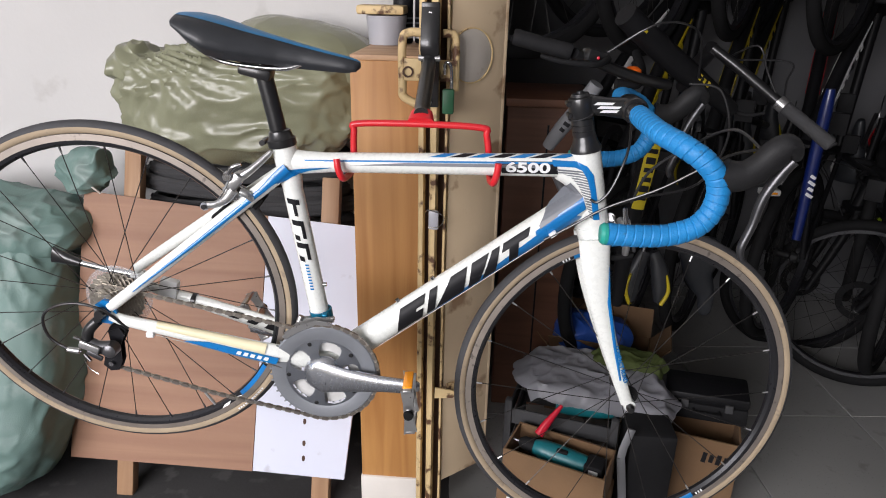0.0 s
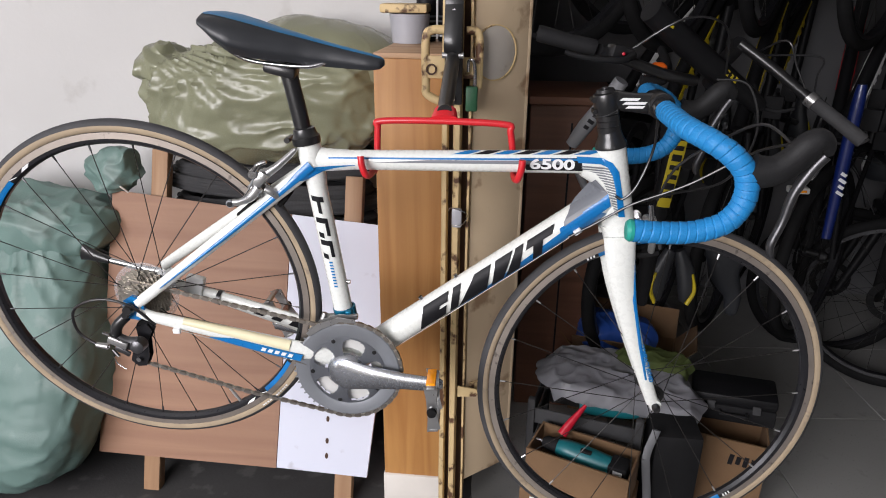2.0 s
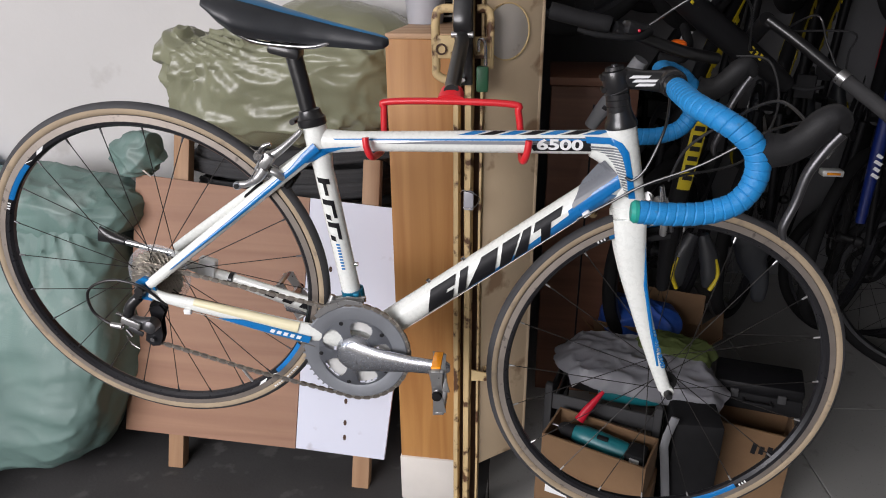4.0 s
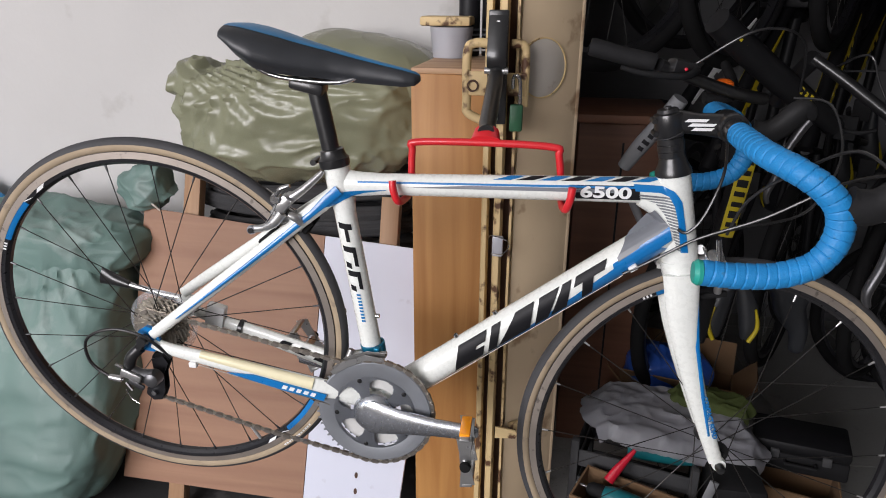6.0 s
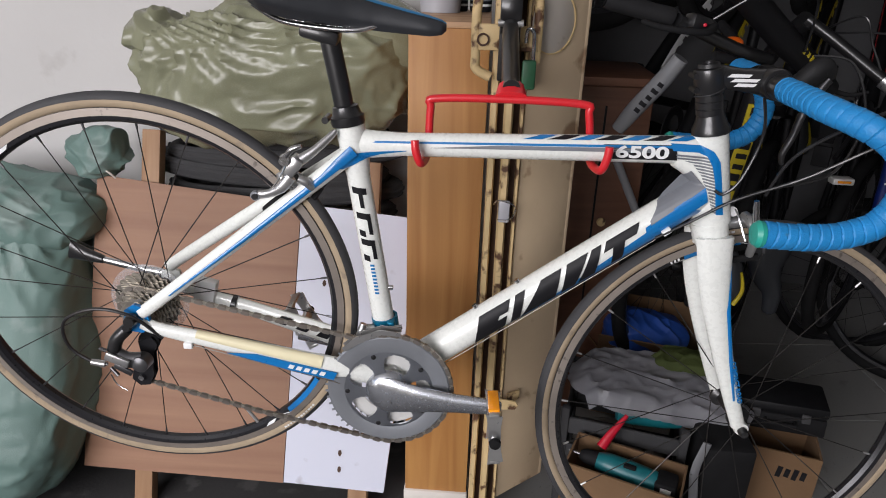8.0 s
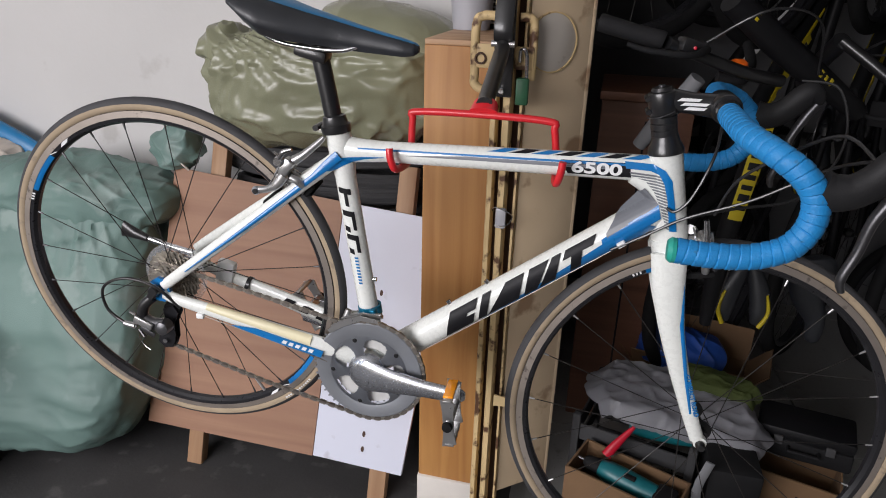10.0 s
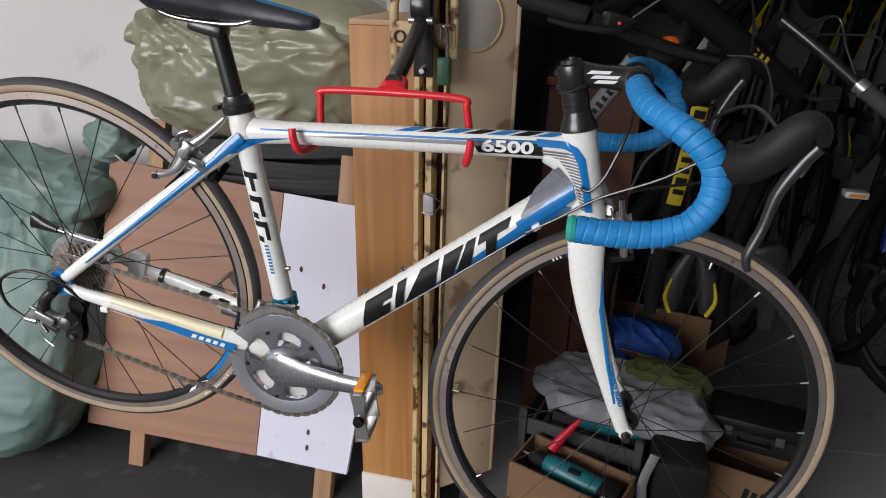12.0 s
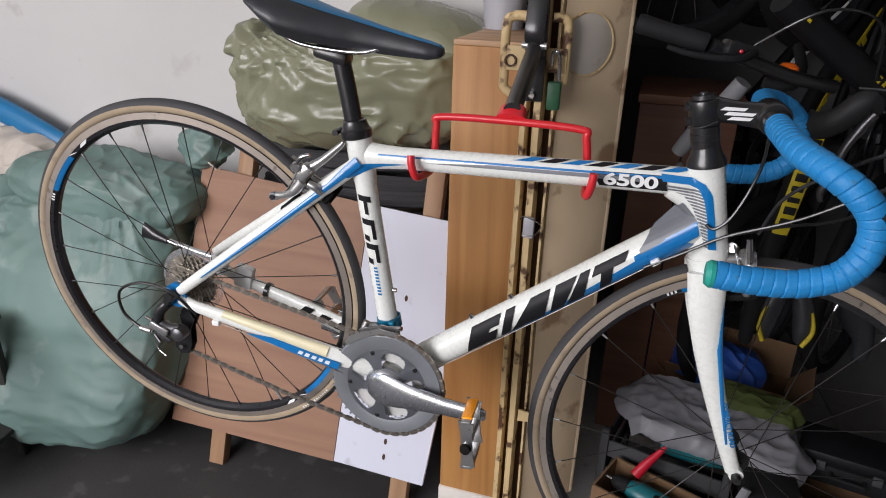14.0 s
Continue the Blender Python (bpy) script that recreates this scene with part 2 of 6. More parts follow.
def smooth_path(pts, n=6):
    """Catmull-Rom points through pts."""
    pts = [Vector(p) for p in pts]
    out = []
    for i in range(len(pts) - 1):
        p0, p1, p2, p3 = pts[max(i - 1, 0)], pts[i], pts[i + 1], pts[min(i + 2, len(pts) - 1)]
        for k in range(n):
            t = k / n
            out.append(0.5 * ((2 * p1) + (p2 - p0) * t + (2 * p0 - 5 * p1 + 4 * p2 - p3) * t * t + (3 * p1 - p0 - 3 * p2 + p3) * t ** 3))
    out.append(pts[-1])
    return out


def tube(pts, radii, seg=12, n=0):
    if n:
        pts = smooth_path(pts, n)
        if isinstance(radii, list):
            m = len(radii) - 1
            rr = []
            for i in range(len(pts)):
                f = i / (len(pts) - 1) * m
                k = min(int(f), m - 1)
                a, b = radii[k], radii[k + 1]
                if isinstance(a, tuple):
                    rr.append(tuple(x + (y - x) * (f - k) for x, y in zip(a, b)))
                else:
                    rr.append(a + (b - a) * (f - k))
            radii = rr
    return sweep(bmesh.new(), pts, radii, seg)


def lathe(profile, seg=48, axis="y", closed=True, bm=None, at=(0, 0, 0)):
    """profile: (radius, along the axis) points, turned about the axis through at; closed: the last point joins the first."""
    bm = bm or bmesh.new()
    at = Vector(at)
    rings = []
    for k in range(seg):
        a = 2 * math.pi * k / seg
        c, s = math.cos(a), math.sin(a)
        ring = []
        for r, h in profile:
            v = {"y": (r * c, h, r * s), "x": (h, r * c, r * s), "z": (r * c, r * s, h)}[axis]
            ring.append(bm.verts.new(at + Vector(v)))
        rings.append(ring)
    m = len(profile)
    for k in range(seg):
        a, b = rings[k], rings[(k + 1) % seg]
        for i in range(m if closed else m - 1):
            j = (i + 1) % m
            bm.faces.new((a[i], a[j], b[j], b[i]))
    return bm


def block(size, at=(0, 0, 0), bevel=0.0, bm=None, turn=None, seg=2):
    bm = bm or bmesh.new()
    m = Matrix.Translation(at) @ (turn or Matrix()) @ Matrix.Diagonal((*size, 1))
    r = bmesh.ops.create_cube(bm, size=1, matrix=m)
    if bevel:
        es = list({e for v in r["verts"] for e in v.link_edges})
        bmesh.ops.bevel(bm, geom=es, offset=bevel, segments=seg, affect="EDGES", profile=0.5)
    return bm


def slab(outline, thick, axis="y", at=0.0, bm=None):
    """A flat plate: outline in the plane across the axis, thickness along it."""
    bm = bm or bmesh.new()
    def put(a, b, h):
        return {"y": (a, h, b), "x": (h, a, b), "z": (a, b, h)}[axis]
    lo = [bm.verts.new(put(a, b, at)) for a, b in outline]
    hi = [bm.verts.new(put(a, b, at + thick)) for a, b in outline]
    bm.faces.new(lo)
    bm.faces.new(hi[::-1])
    n = len(lo)
    for i in range(n):
        bm.faces.new((lo[i], hi[i], hi[(i + 1) % n], lo[(i + 1) % n]))
    return bm


def text_mesh(body, size, material, depth=0.0004, shear=0.0):
    cu = bpy.data.curves.new("writing", "FONT")
    cu.body, cu.size, cu.extrude, cu.align_x, cu.align_y, cu.shear, cu.offset = body, size, depth, "CENTER", "CENTER", shear, size * 0.03
    ob = new("writing", cu)
    me = bpy.data.meshes.new_from_object(ob.evaluated_get(bpy.context.evaluated_depsgraph_get()))
    bpy.data.objects.remove(ob)
    me.materials.clear()
    me.materials.append(material)
    return me


# ---- bicycle ----
class Tube:
    """A straight tapering tube in the bicycle's plane, with points on its near side."""

    def __init__(self, a, b, ra, rb):
        self.a, self.b, self.ra, self.rb = Vector((a[0], 0, a[1])), Vector((b[0], 0, b[1])), ra, rb
        self.d = (self.b - self.a).normalized()
        self.n = Vector((-self.d.z, 0, self.d.x))
        self.len = (self.b - self.a).length

    def bm(self, seg=20, extra=()):
        k = 10
        return sweep(bmesh.new(), [self.a.lerp(self.b, i / k) for i in range(k + 1)],
                     [tuple(x + (y - x) * i / k for x, y in zip(self.ra, self.rb)) for i in range(k + 1)], seg)

    lift = 0.0008

    def at(self, s, w, off=None):
        off = self.lift if off is None else off
        f = s / self.len
        ry, rw = (x + (y - x) * f for x, y in zip(self.ra, self.rb))
        w = max(-0.999, min(0.999, w))
        ph = math.asin(w)
        return self.a + self.d * s + self.n * (rw + off) * math.sin(ph) + Vector((0, -(ry + off) * math.cos(ph), 0))

    def decal(self, bm, low, high, w0, w1, n=8, m=6):
        """A patch on the near side: low and high are its (start, end) at w0 and w1, w from -1 to 1 across."""
        rows = []
        for i in range(n + 1):
            f = i / n
            w = w0 + (w1 - w0) * f
            a, b = low[0] + (high[0] - low[0]) * f, low[1] + (high[1] - low[1]) * f
            rows.append([bm.verts.new(self.at(a + (b - a) * j / m, w)) for j in range(m + 1)])
        for r, q in zip(rows, rows[1:]):
            for j in range(m):
                bm.faces.new((r[j], r[j + 1], q[j + 1], q[j]))
        return bm


REAR, FRONT, BB = (-0.481, 0.896), (0.4855, 0.7215), (-0.094, 0.766)
TYRE = 0.334
bike = thing("road_bicycle", "white and blue road bicycle with blue bar tape on a hanger", "bicycle", pose(0, 1.0006, 0, 0, 0, 2.4))


def oval(cx, cy, rx, ry, n, a0=0.0, a1=2 * math.pi):
    return [(cx + rx * math.cos(a0 + (a1 - a0) * i / n), cy + ry * math.sin(a0 + (a1 - a0) * i / n)) for i in range(n)]


def wheel(name, m, spokes, marks, label, prints, valve):
    rim = part(name, lathe([(0.3135, -0.0105), (0.3135, 0.0105), (0.304, 0.0112), (0.296, 0.0095), (0.2915, 0.004), (0.2915, -0.004), (0.296, -0.0095), (0.304, -0.0112)], 96), M_RIM, bike, label)
    rim.matrix_basis = m
    for s, nm in ((-1, "brake_track"), (1, "brake_track")):
        part(nm, lathe([(0.3130, s * 0.0109), (0.3020, s * 0.0119), (0.3020, s * 0.0112), (0.3130, s * 0.0104)], 96), M_TRACK, rim, "worn grey brake track")
    c, r = 0.3222, 0.0118
    arc = lambda a0, a1, rr, n: [(c + rr * math.cos(radians(a0 + (a1 - a0) * i / n)), rr * math.sin(radians(a0 + (a1 - a0) * i / n))) for i in range(n + 1)]
    part("tyre", lathe(arc(-78, 78, r + 0.0003, 12) + arc(78, -78, r - 0.002, 6), 120), M_TREAD, rim, "worn black tread")
    for s in (-1, 1):
        part("sidewall", lathe(arc(s * 78, s * 150, r, 7) + arc(s * 150, s * 78, r - 0.0015, 5), 120), M_TAN, rim, "tan tyre sidewall")
    hub = [(0.0, -0.05), (0.009, -0.05), (0.009, -0.036), (0.019, -0.034), (0.019, -0.030), (0.011, -0.024), (0.010, 0.024), (0.019, 0.030), (0.019, 0.034), (0.009, 0.036), (0.009, 0.05), (0.0, 0.05)]
    part("hub", lathe(hub, 24, closed=False), M_BLACK, rim)
    # straight spokes in a tangent lacing, one mesh
    bm = sweep(bmesh.new(), [(0, 0, 0), (0, 0, 1)], (0.0009, 0.0009), 6)
    sp = finish(bm, "spoke", M_SPOKE)
    np_ = finish(lathe([(0.0, -0.011), (0.0015, -0.011), (0.0020, 0.0), (0.0, 0.002)], 8, "z", False), "nipple", M_NIPPLE if name == "front_wheel" else M_LEVER)
    for i in range(spokes):
        side = -1 if i % 2 else 1
        a = 2 * math.pi * i / spokes
        lead = (1 if (i // 2) % 2 else -1) * radians(58)
        p0 = Vector((0.0185 * math.cos(a + lead), side * 0.032, 0.0185 * math.sin(a + lead)))
        p1 = Vector((0.2915 * math.cos(a), side * 0.002, 0.2915 * math.sin(a)))
        d = p1 - p0
        q = d.to_track_quat("Z", "Y").to_matrix().to_4x4()
        ob = part("spoke", sp, None, rim)
        ob.matrix_basis = Matrix.Translation(p0) @ q @ Matrix.Diagonal((1, 1, d.length, 1))
        ob = part("nipple", np_, None, rim)
        ob.matrix_basis = Matrix.Translation(p1) @ q
    # decals on the near face of the rim: blue flash and white arrow heads
    turn = m.to_euler().y
    for deg in marks:
        a0 = radians(deg) + turn
        bm = bmesh.new()
        rows = []
        for i in range(17):
            a = a0 + 0.30 * i / 16
            rows.append([bm.verts.new((rr * math.cos(a), y, rr * math.sin(a))) for rr, y in ((0.2935, -0.0080), (0.2965, -0.0102), (0.3035, -0.0117))])
        for r0, r1 in zip(rows, rows[1:]):
            for j in range(2):
                bm.faces.new((r0[j], r0[j + 1], r1[j + 1], r1[j]))
        part("rim_decal", bm, M_BLUE, rim, "blue rim decal")
        for t0, t1, lean in ((-0.06, -0.045, 0.05), (-0.16, -0.10, -0.03), (0.325, 0.335, 0.0), (0.345, 0.355, 0.0), (0.365, 0.375, 0.0)):
            bm = bmesh.new()
            bm.faces.new([bm.verts.new((rr * math.cos(a0 + a), y, rr * math.sin(a0 + a))) for rr, y, a in ((0.2965, -0.0105, t0), (0.2965, -0.0105, t1), (0.3015, -0.0119, t1 + lean), (0.3015, -0.0119, t0 + lean))])
            part("rim_mark", bm, M_WHITED, rim, smooth=False)
    # a pale band of small bars on the sidewall, and a valve
    for deg, n in prints:
        for k in range(n):
            bm = bmesh.new()
            a0, w = radians(deg) + turn + k * 0.021, 0.013 if k % 3 else 0.016
            bm.faces.new([bm.verts.new((rr * math.cos(a), -0.0113 - (0.0010 if rr < 0.322 else 0.0), rr * math.sin(a))) for rr, a in ((0.3185, a0), (0.3185, a0 + w), (0.3255, a0 + w), (0.3255, a0))])
            part("sidewall_print", bm, M_WHITED, rim, smooth=False)
    va = radians(valve) + turn
    d = Vector((math.cos(va), 0, math.sin(va)))
    part("valve", tube([d * 0.292, d * 0.262, d * 0.252], [0.0032, 0.0030, 0.0016], 10), M_NIPPLE, rim, "bright valve stem")
    return rim


rear_wheel = wheel("rear_wheel", Matrix.Translation((REAR[0], -0.003, REAR[1])) @ pose(0, 0, 0, 4.6, 35, 2.6), 24, (133, -46), "black rear rim with blue decals", ((-52, 12),), -60)
front_wheel = wheel("front_wheel", Matrix.Translation((FRONT[0], 0.010, FRONT[1])) @ pose(0, 0, 0, -4.4, 20, 1.9), 20, (-73, 97), "black front rim with blue decals", ((99, 10),), 105)

# frame
tops = Tube((-0.140, 1.161), (0.368, 1.169), (0.0165, 0.0165), (0.020, 0.0205))
seat = Tube((-0.153, 1.186), (-0.092, 0.770), (0.0170, 0.0175), (0.0175, 0.0175))
head = Tube((0.362, 1.194), (0.388, 1.060), (0.0235, 0.0255), (0.026, 0.028))
down = Tube((-0.094, 0.764), (0.370, 1.111), (0.026, 0.0265), (0.026, 0.0245))
frame_body = part("frame", seat.bm(), M_WHITE, bike, "glossy white aluminium frame")
for nm, tb in (("top_tube", tops), ("head_tube", head), ("down_tube", down)):
    part(nm, tb.bm(), M_WHITE, frame_body)
part("bottom_bracket_shell", lathe([(0.0, -0.034), (0.023, -0.034), (0.025, -0.031), (0.025, 0.031), (0.023, 0.034), (0.0, 0.034)], 28, closed=False, at=(BB[0], 0, BB[1])), M_WHITE, frame_body)
part("head_gusset", tube([(0.318, 0, 1.158), (0.342, 0, 1.150), (0.366, 0, 1.135), (0.378, 0, 1.105)], [(0.016, 0.014), (0.019, 0.02), (0.022, 0.026), (0.022, 0.02)], 16, 4), M_WHITE, frame_body)
part("seat_lug", tube([(-0.154, 0, 1.196), (-0.150, 0, 1.170), (-0.1458, 0, 1.140), (-0.1414, 0, 1.108), (-0.1405, 0, 1.10)], [(0.0195, 0.0195), (0.0213, 0.0215), (0.0196, 0.0205), (0.0166, 0.0166), (0.0155, 0.0155)], 18, 4), M_WHITE, frame_body)
part("top_tube_flare", tube([(-0.150, 0, 1.162), (-0.12, 0, 1.161), (-0.07, 0, 1.162)], [(0.018, 0.024), (0.0175, 0.020), (0.016, 0.0165)], 18, 4), M_WHITE, frame_body)
for s in (-1, 1):
    up = 0.018 if s > 0 else 0.0
    part("seat_stay", tube([(-0.150, s * 0.012, 1.150), (-0.185, s * 0.024, 1.122 + up * 0.1), (-0.30 - up * 0.3, s * 0.045, 1.033 + up * 0.5), (-0.42 - up * 0.5, s * 0.062, 0.940 + up * 0.9), (-0.470 - up * 0.6, s * 0.066, 0.901 + up)],
                           [(0.010, 0.013), (0.010, 0.0125), (0.0095, 0.0115), (0.009, 0.0105), (0.008, 0.010)], 14, 4), M_WHITE, frame_body)
    part("chain_stay", tube([(-0.115, s * 0.028, 0.782), (-0.19, s * 0.044, 0.806), (-0.33, s * 0.057, 0.845), (-0.44, s * 0.066, 0.874), (-0.470, s * 0.067, 0.886)],
                            [(0.011, 0.019), (0.010, 0.0185), (0.009, 0.0145), (0.0085, 0.011), (0.008, 0.011)], 14, 4), M_WHITE, frame_body)
    part("dropout", slab([(-0.455, 0.884), (-0.462, 0.912), (-0.478, 0.918), (-0.494, 0.908), (-0.496, 0.890), (-0.488, 0.872), (-0.470, 0.870)], 0.007, "y", s * 0.067 - 0.0035), M_WHITE if s > 0 else M_BLUE, frame_body, "" if s > 0 else "blue rear dropout")
part("stay_yellowing", tube([(-0.20, -0.0490, 0.8150), (-0.30, -0.0570, 0.8430), (-0.39, -0.0640, 0.8675)], [(0.0085, 0.0120), (0.0085, 0.0100), (0.0075, 0.007)], 12, 4), M_CREAM, frame_body, "yellowed paint on the chain stay")

# decals of the frame
bm = bmesh.new()
down.decal(bm, (0.20, 0.560), (0.475, 0.545), -0.88, 0.0, 10, 10)
part("blue_flash", bm, M_BLUE, frame_body, "blue flash on the down tube")
# a plain black mark of five slanted blocks on the down tube
down.lift = 0.0018
for s0, wid, cut in ((0.158, 0.058, "slot"), (0.226, 0.018, ""), (0.247, 0.062, "peak"), (0.319, 0.060, "slit"), (0.387, 0.056, "wedge")):
    bm = bmesh.new()
    sh = 0.032
    lo, hi = -0.62, 0.68
    if cut == "peak":
        down.decal(bm, (s0, s0 + wid), (s0 + sh + wid * 0.42, s0 + sh + wid), lo, hi)
    elif cut == "wedge":
        down.decal(bm, (s0 + wid * 0.36, s0 + wid * 0.70), (s0 + sh * 0.6 + wid * 0.30, s0 + sh * 0.6 + wid * 0.66), lo, 0.24)
        down.decal(bm, (s0 + sh * 0.62, s0 + wid + sh * 0.62), (s0 + sh, s0 + wid + sh), 0.24, hi)
    elif cut == "slot":
        down.decal(bm, (s0, s0 + wid), (s0 + sh * 0.45, s0 + wid + sh * 0.45), lo, -0.02)
        down.decal(bm, (s0 + sh * 0.45, s0 + wid * 0.70 + sh * 0.45), (s0 + sh * 0.62, s0 + wid * 0.70 + sh * 0.62), -0.02, 0.16)
        down.decal(bm, (s0 + sh * 0.60, s0 + wid + sh * 0.60), (s0 + sh, s0 + wid + sh), 0.16, hi)
    elif cut == "slit":
        down.decal(bm, (s0, s0 + wid * 0.42), (s0 + sh, s0 + wid * 0.62 + sh), lo, hi)
        down.decal(bm, (s0 + wid * 0.50, s0 + wid), (s0 + sh + wid * 0.72, s0 + wid + sh), lo, hi)
    else:
        down.decal(bm, (s0, s0 + wid), (s0 + sh, s0 + sh + wid), lo, hi)
    part("name_mark", bm, M_BLACKD, frame_body, "slanted black block")
down.lift = 0.0008
# seat tube marks
for s0, ln in ((0.085, 0.034), (0.125, 0.038), (0.168, 0.036)):
    bm = bmesh.new()
    seat.decal(bm, (s0, s0 + 0.010), (s0 + 0.006, s0 + 0.016), -0.55, 0.55)
    seat.decal(bm, (s0 + 0.010, s0 + ln), (s0 + 0.012, s0 + ln + 0.002), -0.10 if s0 < 0.1 else 0.25, 0.22 if s0 < 0.1 else 0.55)
    if s0 > 0.1:
        seat.decal(bm, (s0 + ln - 0.010, s0 + ln), (s0 + ln - 0.006, s0 + ln + 0.004), -0.55, -0.05)
    part("seat_tube_mark", bm, M_BLACKD, frame_body, "black slanted mark")
bm = bmesh.new()
for k in range(9):
    seat.decal(bm, (0.212 + k * 0.006, 0.2155 + k * 0.006), (0.213 + k * 0.006, 0.2165 + k * 0.006), -0.15, 0.2, 3, 1)
part("small_print", bm, M_BLUE, frame_body, "small blue print too fine to read")
# top tube: blue line, grey wedge, black patch with the number
bm = bmesh.new()
tops.decal(bm, (0.02, 0.500), (0.02, 0.500), 0.30, 0.46, 3, 12)
part("blue_line", bm, M_BLUE, frame_body, "blue pinstripe")
bm = bmesh.new()
tops.decal(bm, (0.10, 0.42), (0.20, 0.42), -0.02, 0.27, 4, 12)
part("grey_wedge", bm, M_GREYD, frame_body, "grey wedge on the top tube")
bm = bmesh.new()
tops.decal(bm, (0.362, 0.456), (0.350, 0.452), -0.56, 0.50, 8, 6)
part("number_patch", bm, M_BLACKD, frame_body, "black number patch")
num = part("number_6500", text_mesh("6500", 0.0235, M_WHITED), None, frame_body, "white number 6500")
num.matrix_basis = Matrix.Translation(tops.at(0.404, -0.02, 0.0024)) @ pose(0, 0, 0, 90, 0, 0) @ Matrix.Diagonal((1.60, 1, 1, 1))
for k in range(7):
    bm = bmesh.new()
    tops.decal(bm, (0.235 + k * 0.034, 0.262 + k * 0.034), (0.262 + k * 0.034, 0.285 + k * 0.034), 0.74, 0.985, 4, 3)
    part("top_stripe", bm, M_BLACKD if k % 2 else M_BLUE, frame_body)
# head tube: a blue border that turns down from the top tube, with grey stripes inside it
skin_v, skin_f = [], []
for o in [frame_body] + list(frame_body.children):
    if o.name.split(".")[0] in ("frame", "top_tube", "head_tube", "down_tube", "head_gusset", "seat_lug", "top_tube_flare", "seat_stay"):
        n0 = len(skin_v)
        skin_v += [v.co.copy() for v in o.data.vertices]
        skin_f += [[n0 + k for k in p.vertices] for p in o.data.polygons]
SKIN = bvhtree.BVHTree.FromPolygons(skin_v, skin_f)


def skin(x, z, off):
    hit = SKIN.ray_cast(Vector((x, -0.3, z)), Vector((0, 1, 0)))[0]
    return Vector((x, (hit.y if hit is not None else 0.0) - off, z))


def along(line, f):
    """The point at the share f of a line's length."""
    ln = [math.dist(a, b) for a, b in zip(line, line[1:])]
    d = f * sum(ln)
    for a, b, w in zip(line, line[1:], ln):
        if d <= w + 1e-9:
            return a[0] + (b[0] - a[0]) * d / w, a[1] + (b[1] - a[1]) * d / w
        d -= w
    return line[-1]


def patch(name, one, two, material, label="", n=30, m=4, span=(0.0, 1.0), off=0.0009):
    """Paint on the frame's near side between two lines in the bicycle's plane."""
    bm = bmesh.new()
    rows = []
    for i in range(n + 1):
        f = span[0] + (span[1] - span[0]) * i / n
        p, q = along(one, f), along(two, f)
        rows.append([bm.verts.new(skin(p[0] + (q[0] - p[0]) * j / m, p[1] + (q[1] - p[1]) * j / m, off)) for j in range(m + 1)])
    for r0, r1 in zip(rows, rows[1:]):
        for j in range(m):
            bm.faces.new((r0[j], r0[j + 1], r1[j + 1], r1[j]))
    return part(name, bm, material, frame_body, label)


B_OUT = [(0.304, 1.181), (0.346, 1.180), (0.363, 1.173), (0.375, 1.158), (0.383, 1.126), (0.393, 1.080)]
B_IN = [(0.307, 1.171), (0.343, 1.170), (0.356, 1.165), (0.365, 1.151), (0.373, 1.126), (0.382, 1.080)]
G_IN = [(0.312, 1.160), (0.336, 1.154), (0.351, 1.138), (0.364, 1.113), (0.376, 1.082)]
patch("head_blue", B_OUT, B_IN, M_BLUE, "blue border on the head tube", n=50, m=6, off=0.0014)
def across(line, z):
    """Where a falling line passes the height z."""
    for a, b in zip(line, line[1:]):
        if b[1] <= z <= a[1]:
            return a[0] + (b[0] - a[0]) * (a[1] - z) / max(a[1] - b[1], 1e-6)
    return line[0][0] if z > line[0][1] else line[-1][0]


for k in range(18):
    z = 1.1665 - k * 0.0047
    x0, x1, x2, x3 = across(G_IN, z) + 0.001, across(B_IN, z - 0.003) + 0.001, across(G_IN, z - 0.0028) + 0.001, across(B_IN, z - 0.0058) + 0.001
    patch("head_stripe", [(x0, z), (x1, z - 0.003)], [(x2, z - 0.0028), (x3, z - 0.0058)], M_GREYD, n=14, m=2, off=0.0011)
patch("grey_flash", [(0.290, 1.066), (0.308, 1.104), (0.338, 1.143)], [(0.292, 1.060), (0.325, 1.088), (0.361, 1.120)], M_GREYD, "grey striped flash", n=60, m=20, off=0.0022)
patch("blue_tip", [(0.284, 1.056), (0.300, 1.070), (0.361, 1.120)], [(0.290, 1.036), (0.310, 1.051), (0.367, 1.099)], M_BLUE, "blue end of the flash on the down tube", n=40, m=8, off=0.0022)
patch("cluster_flash", [(-0.174, 1.131), (-0.160, 1.149), (-0.110, 1.1545), (-0.070, 1.157)], [(-0.156, 1.128), (-0.138, 1.139), (-0.108, 1.150), (-0.070, 1.156)], M_BLUE, "blue flash at the seat cluster", off=0.0012)
# stays: blue bands
bm = sweep(bmesh.new(), [(-0.145, -0.0235, 1.156), (-0.165, -0.0290, 1.139), (-0.187, -0.0358, 1.119), (-0.30, -0.0562, 1.029), (-0.42, -0.0722, 0.937)], [(0.0015, 0.0085), (0.0015, 0.0075), (0.0015, 0.005), (0.0015, 0.0032), (0.0015, 0.001)], 8)
part("stay_band", bm, M_BLUE, frame_body, "blue band on the seat stay")
bm = slab([(-0.176, 0.800), (-0.182, 0.787), (-0.25, 0.8065), (-0.345, 0.839), (-0.30, 0.836)], 0.0015, "y", 0)
o = part("stay_panel", bm, M_BLUE, frame_body, "blue panel on the chain stay")
o.matrix_basis = pose(0, -0.0405, 0, 0, 0, 4.9)
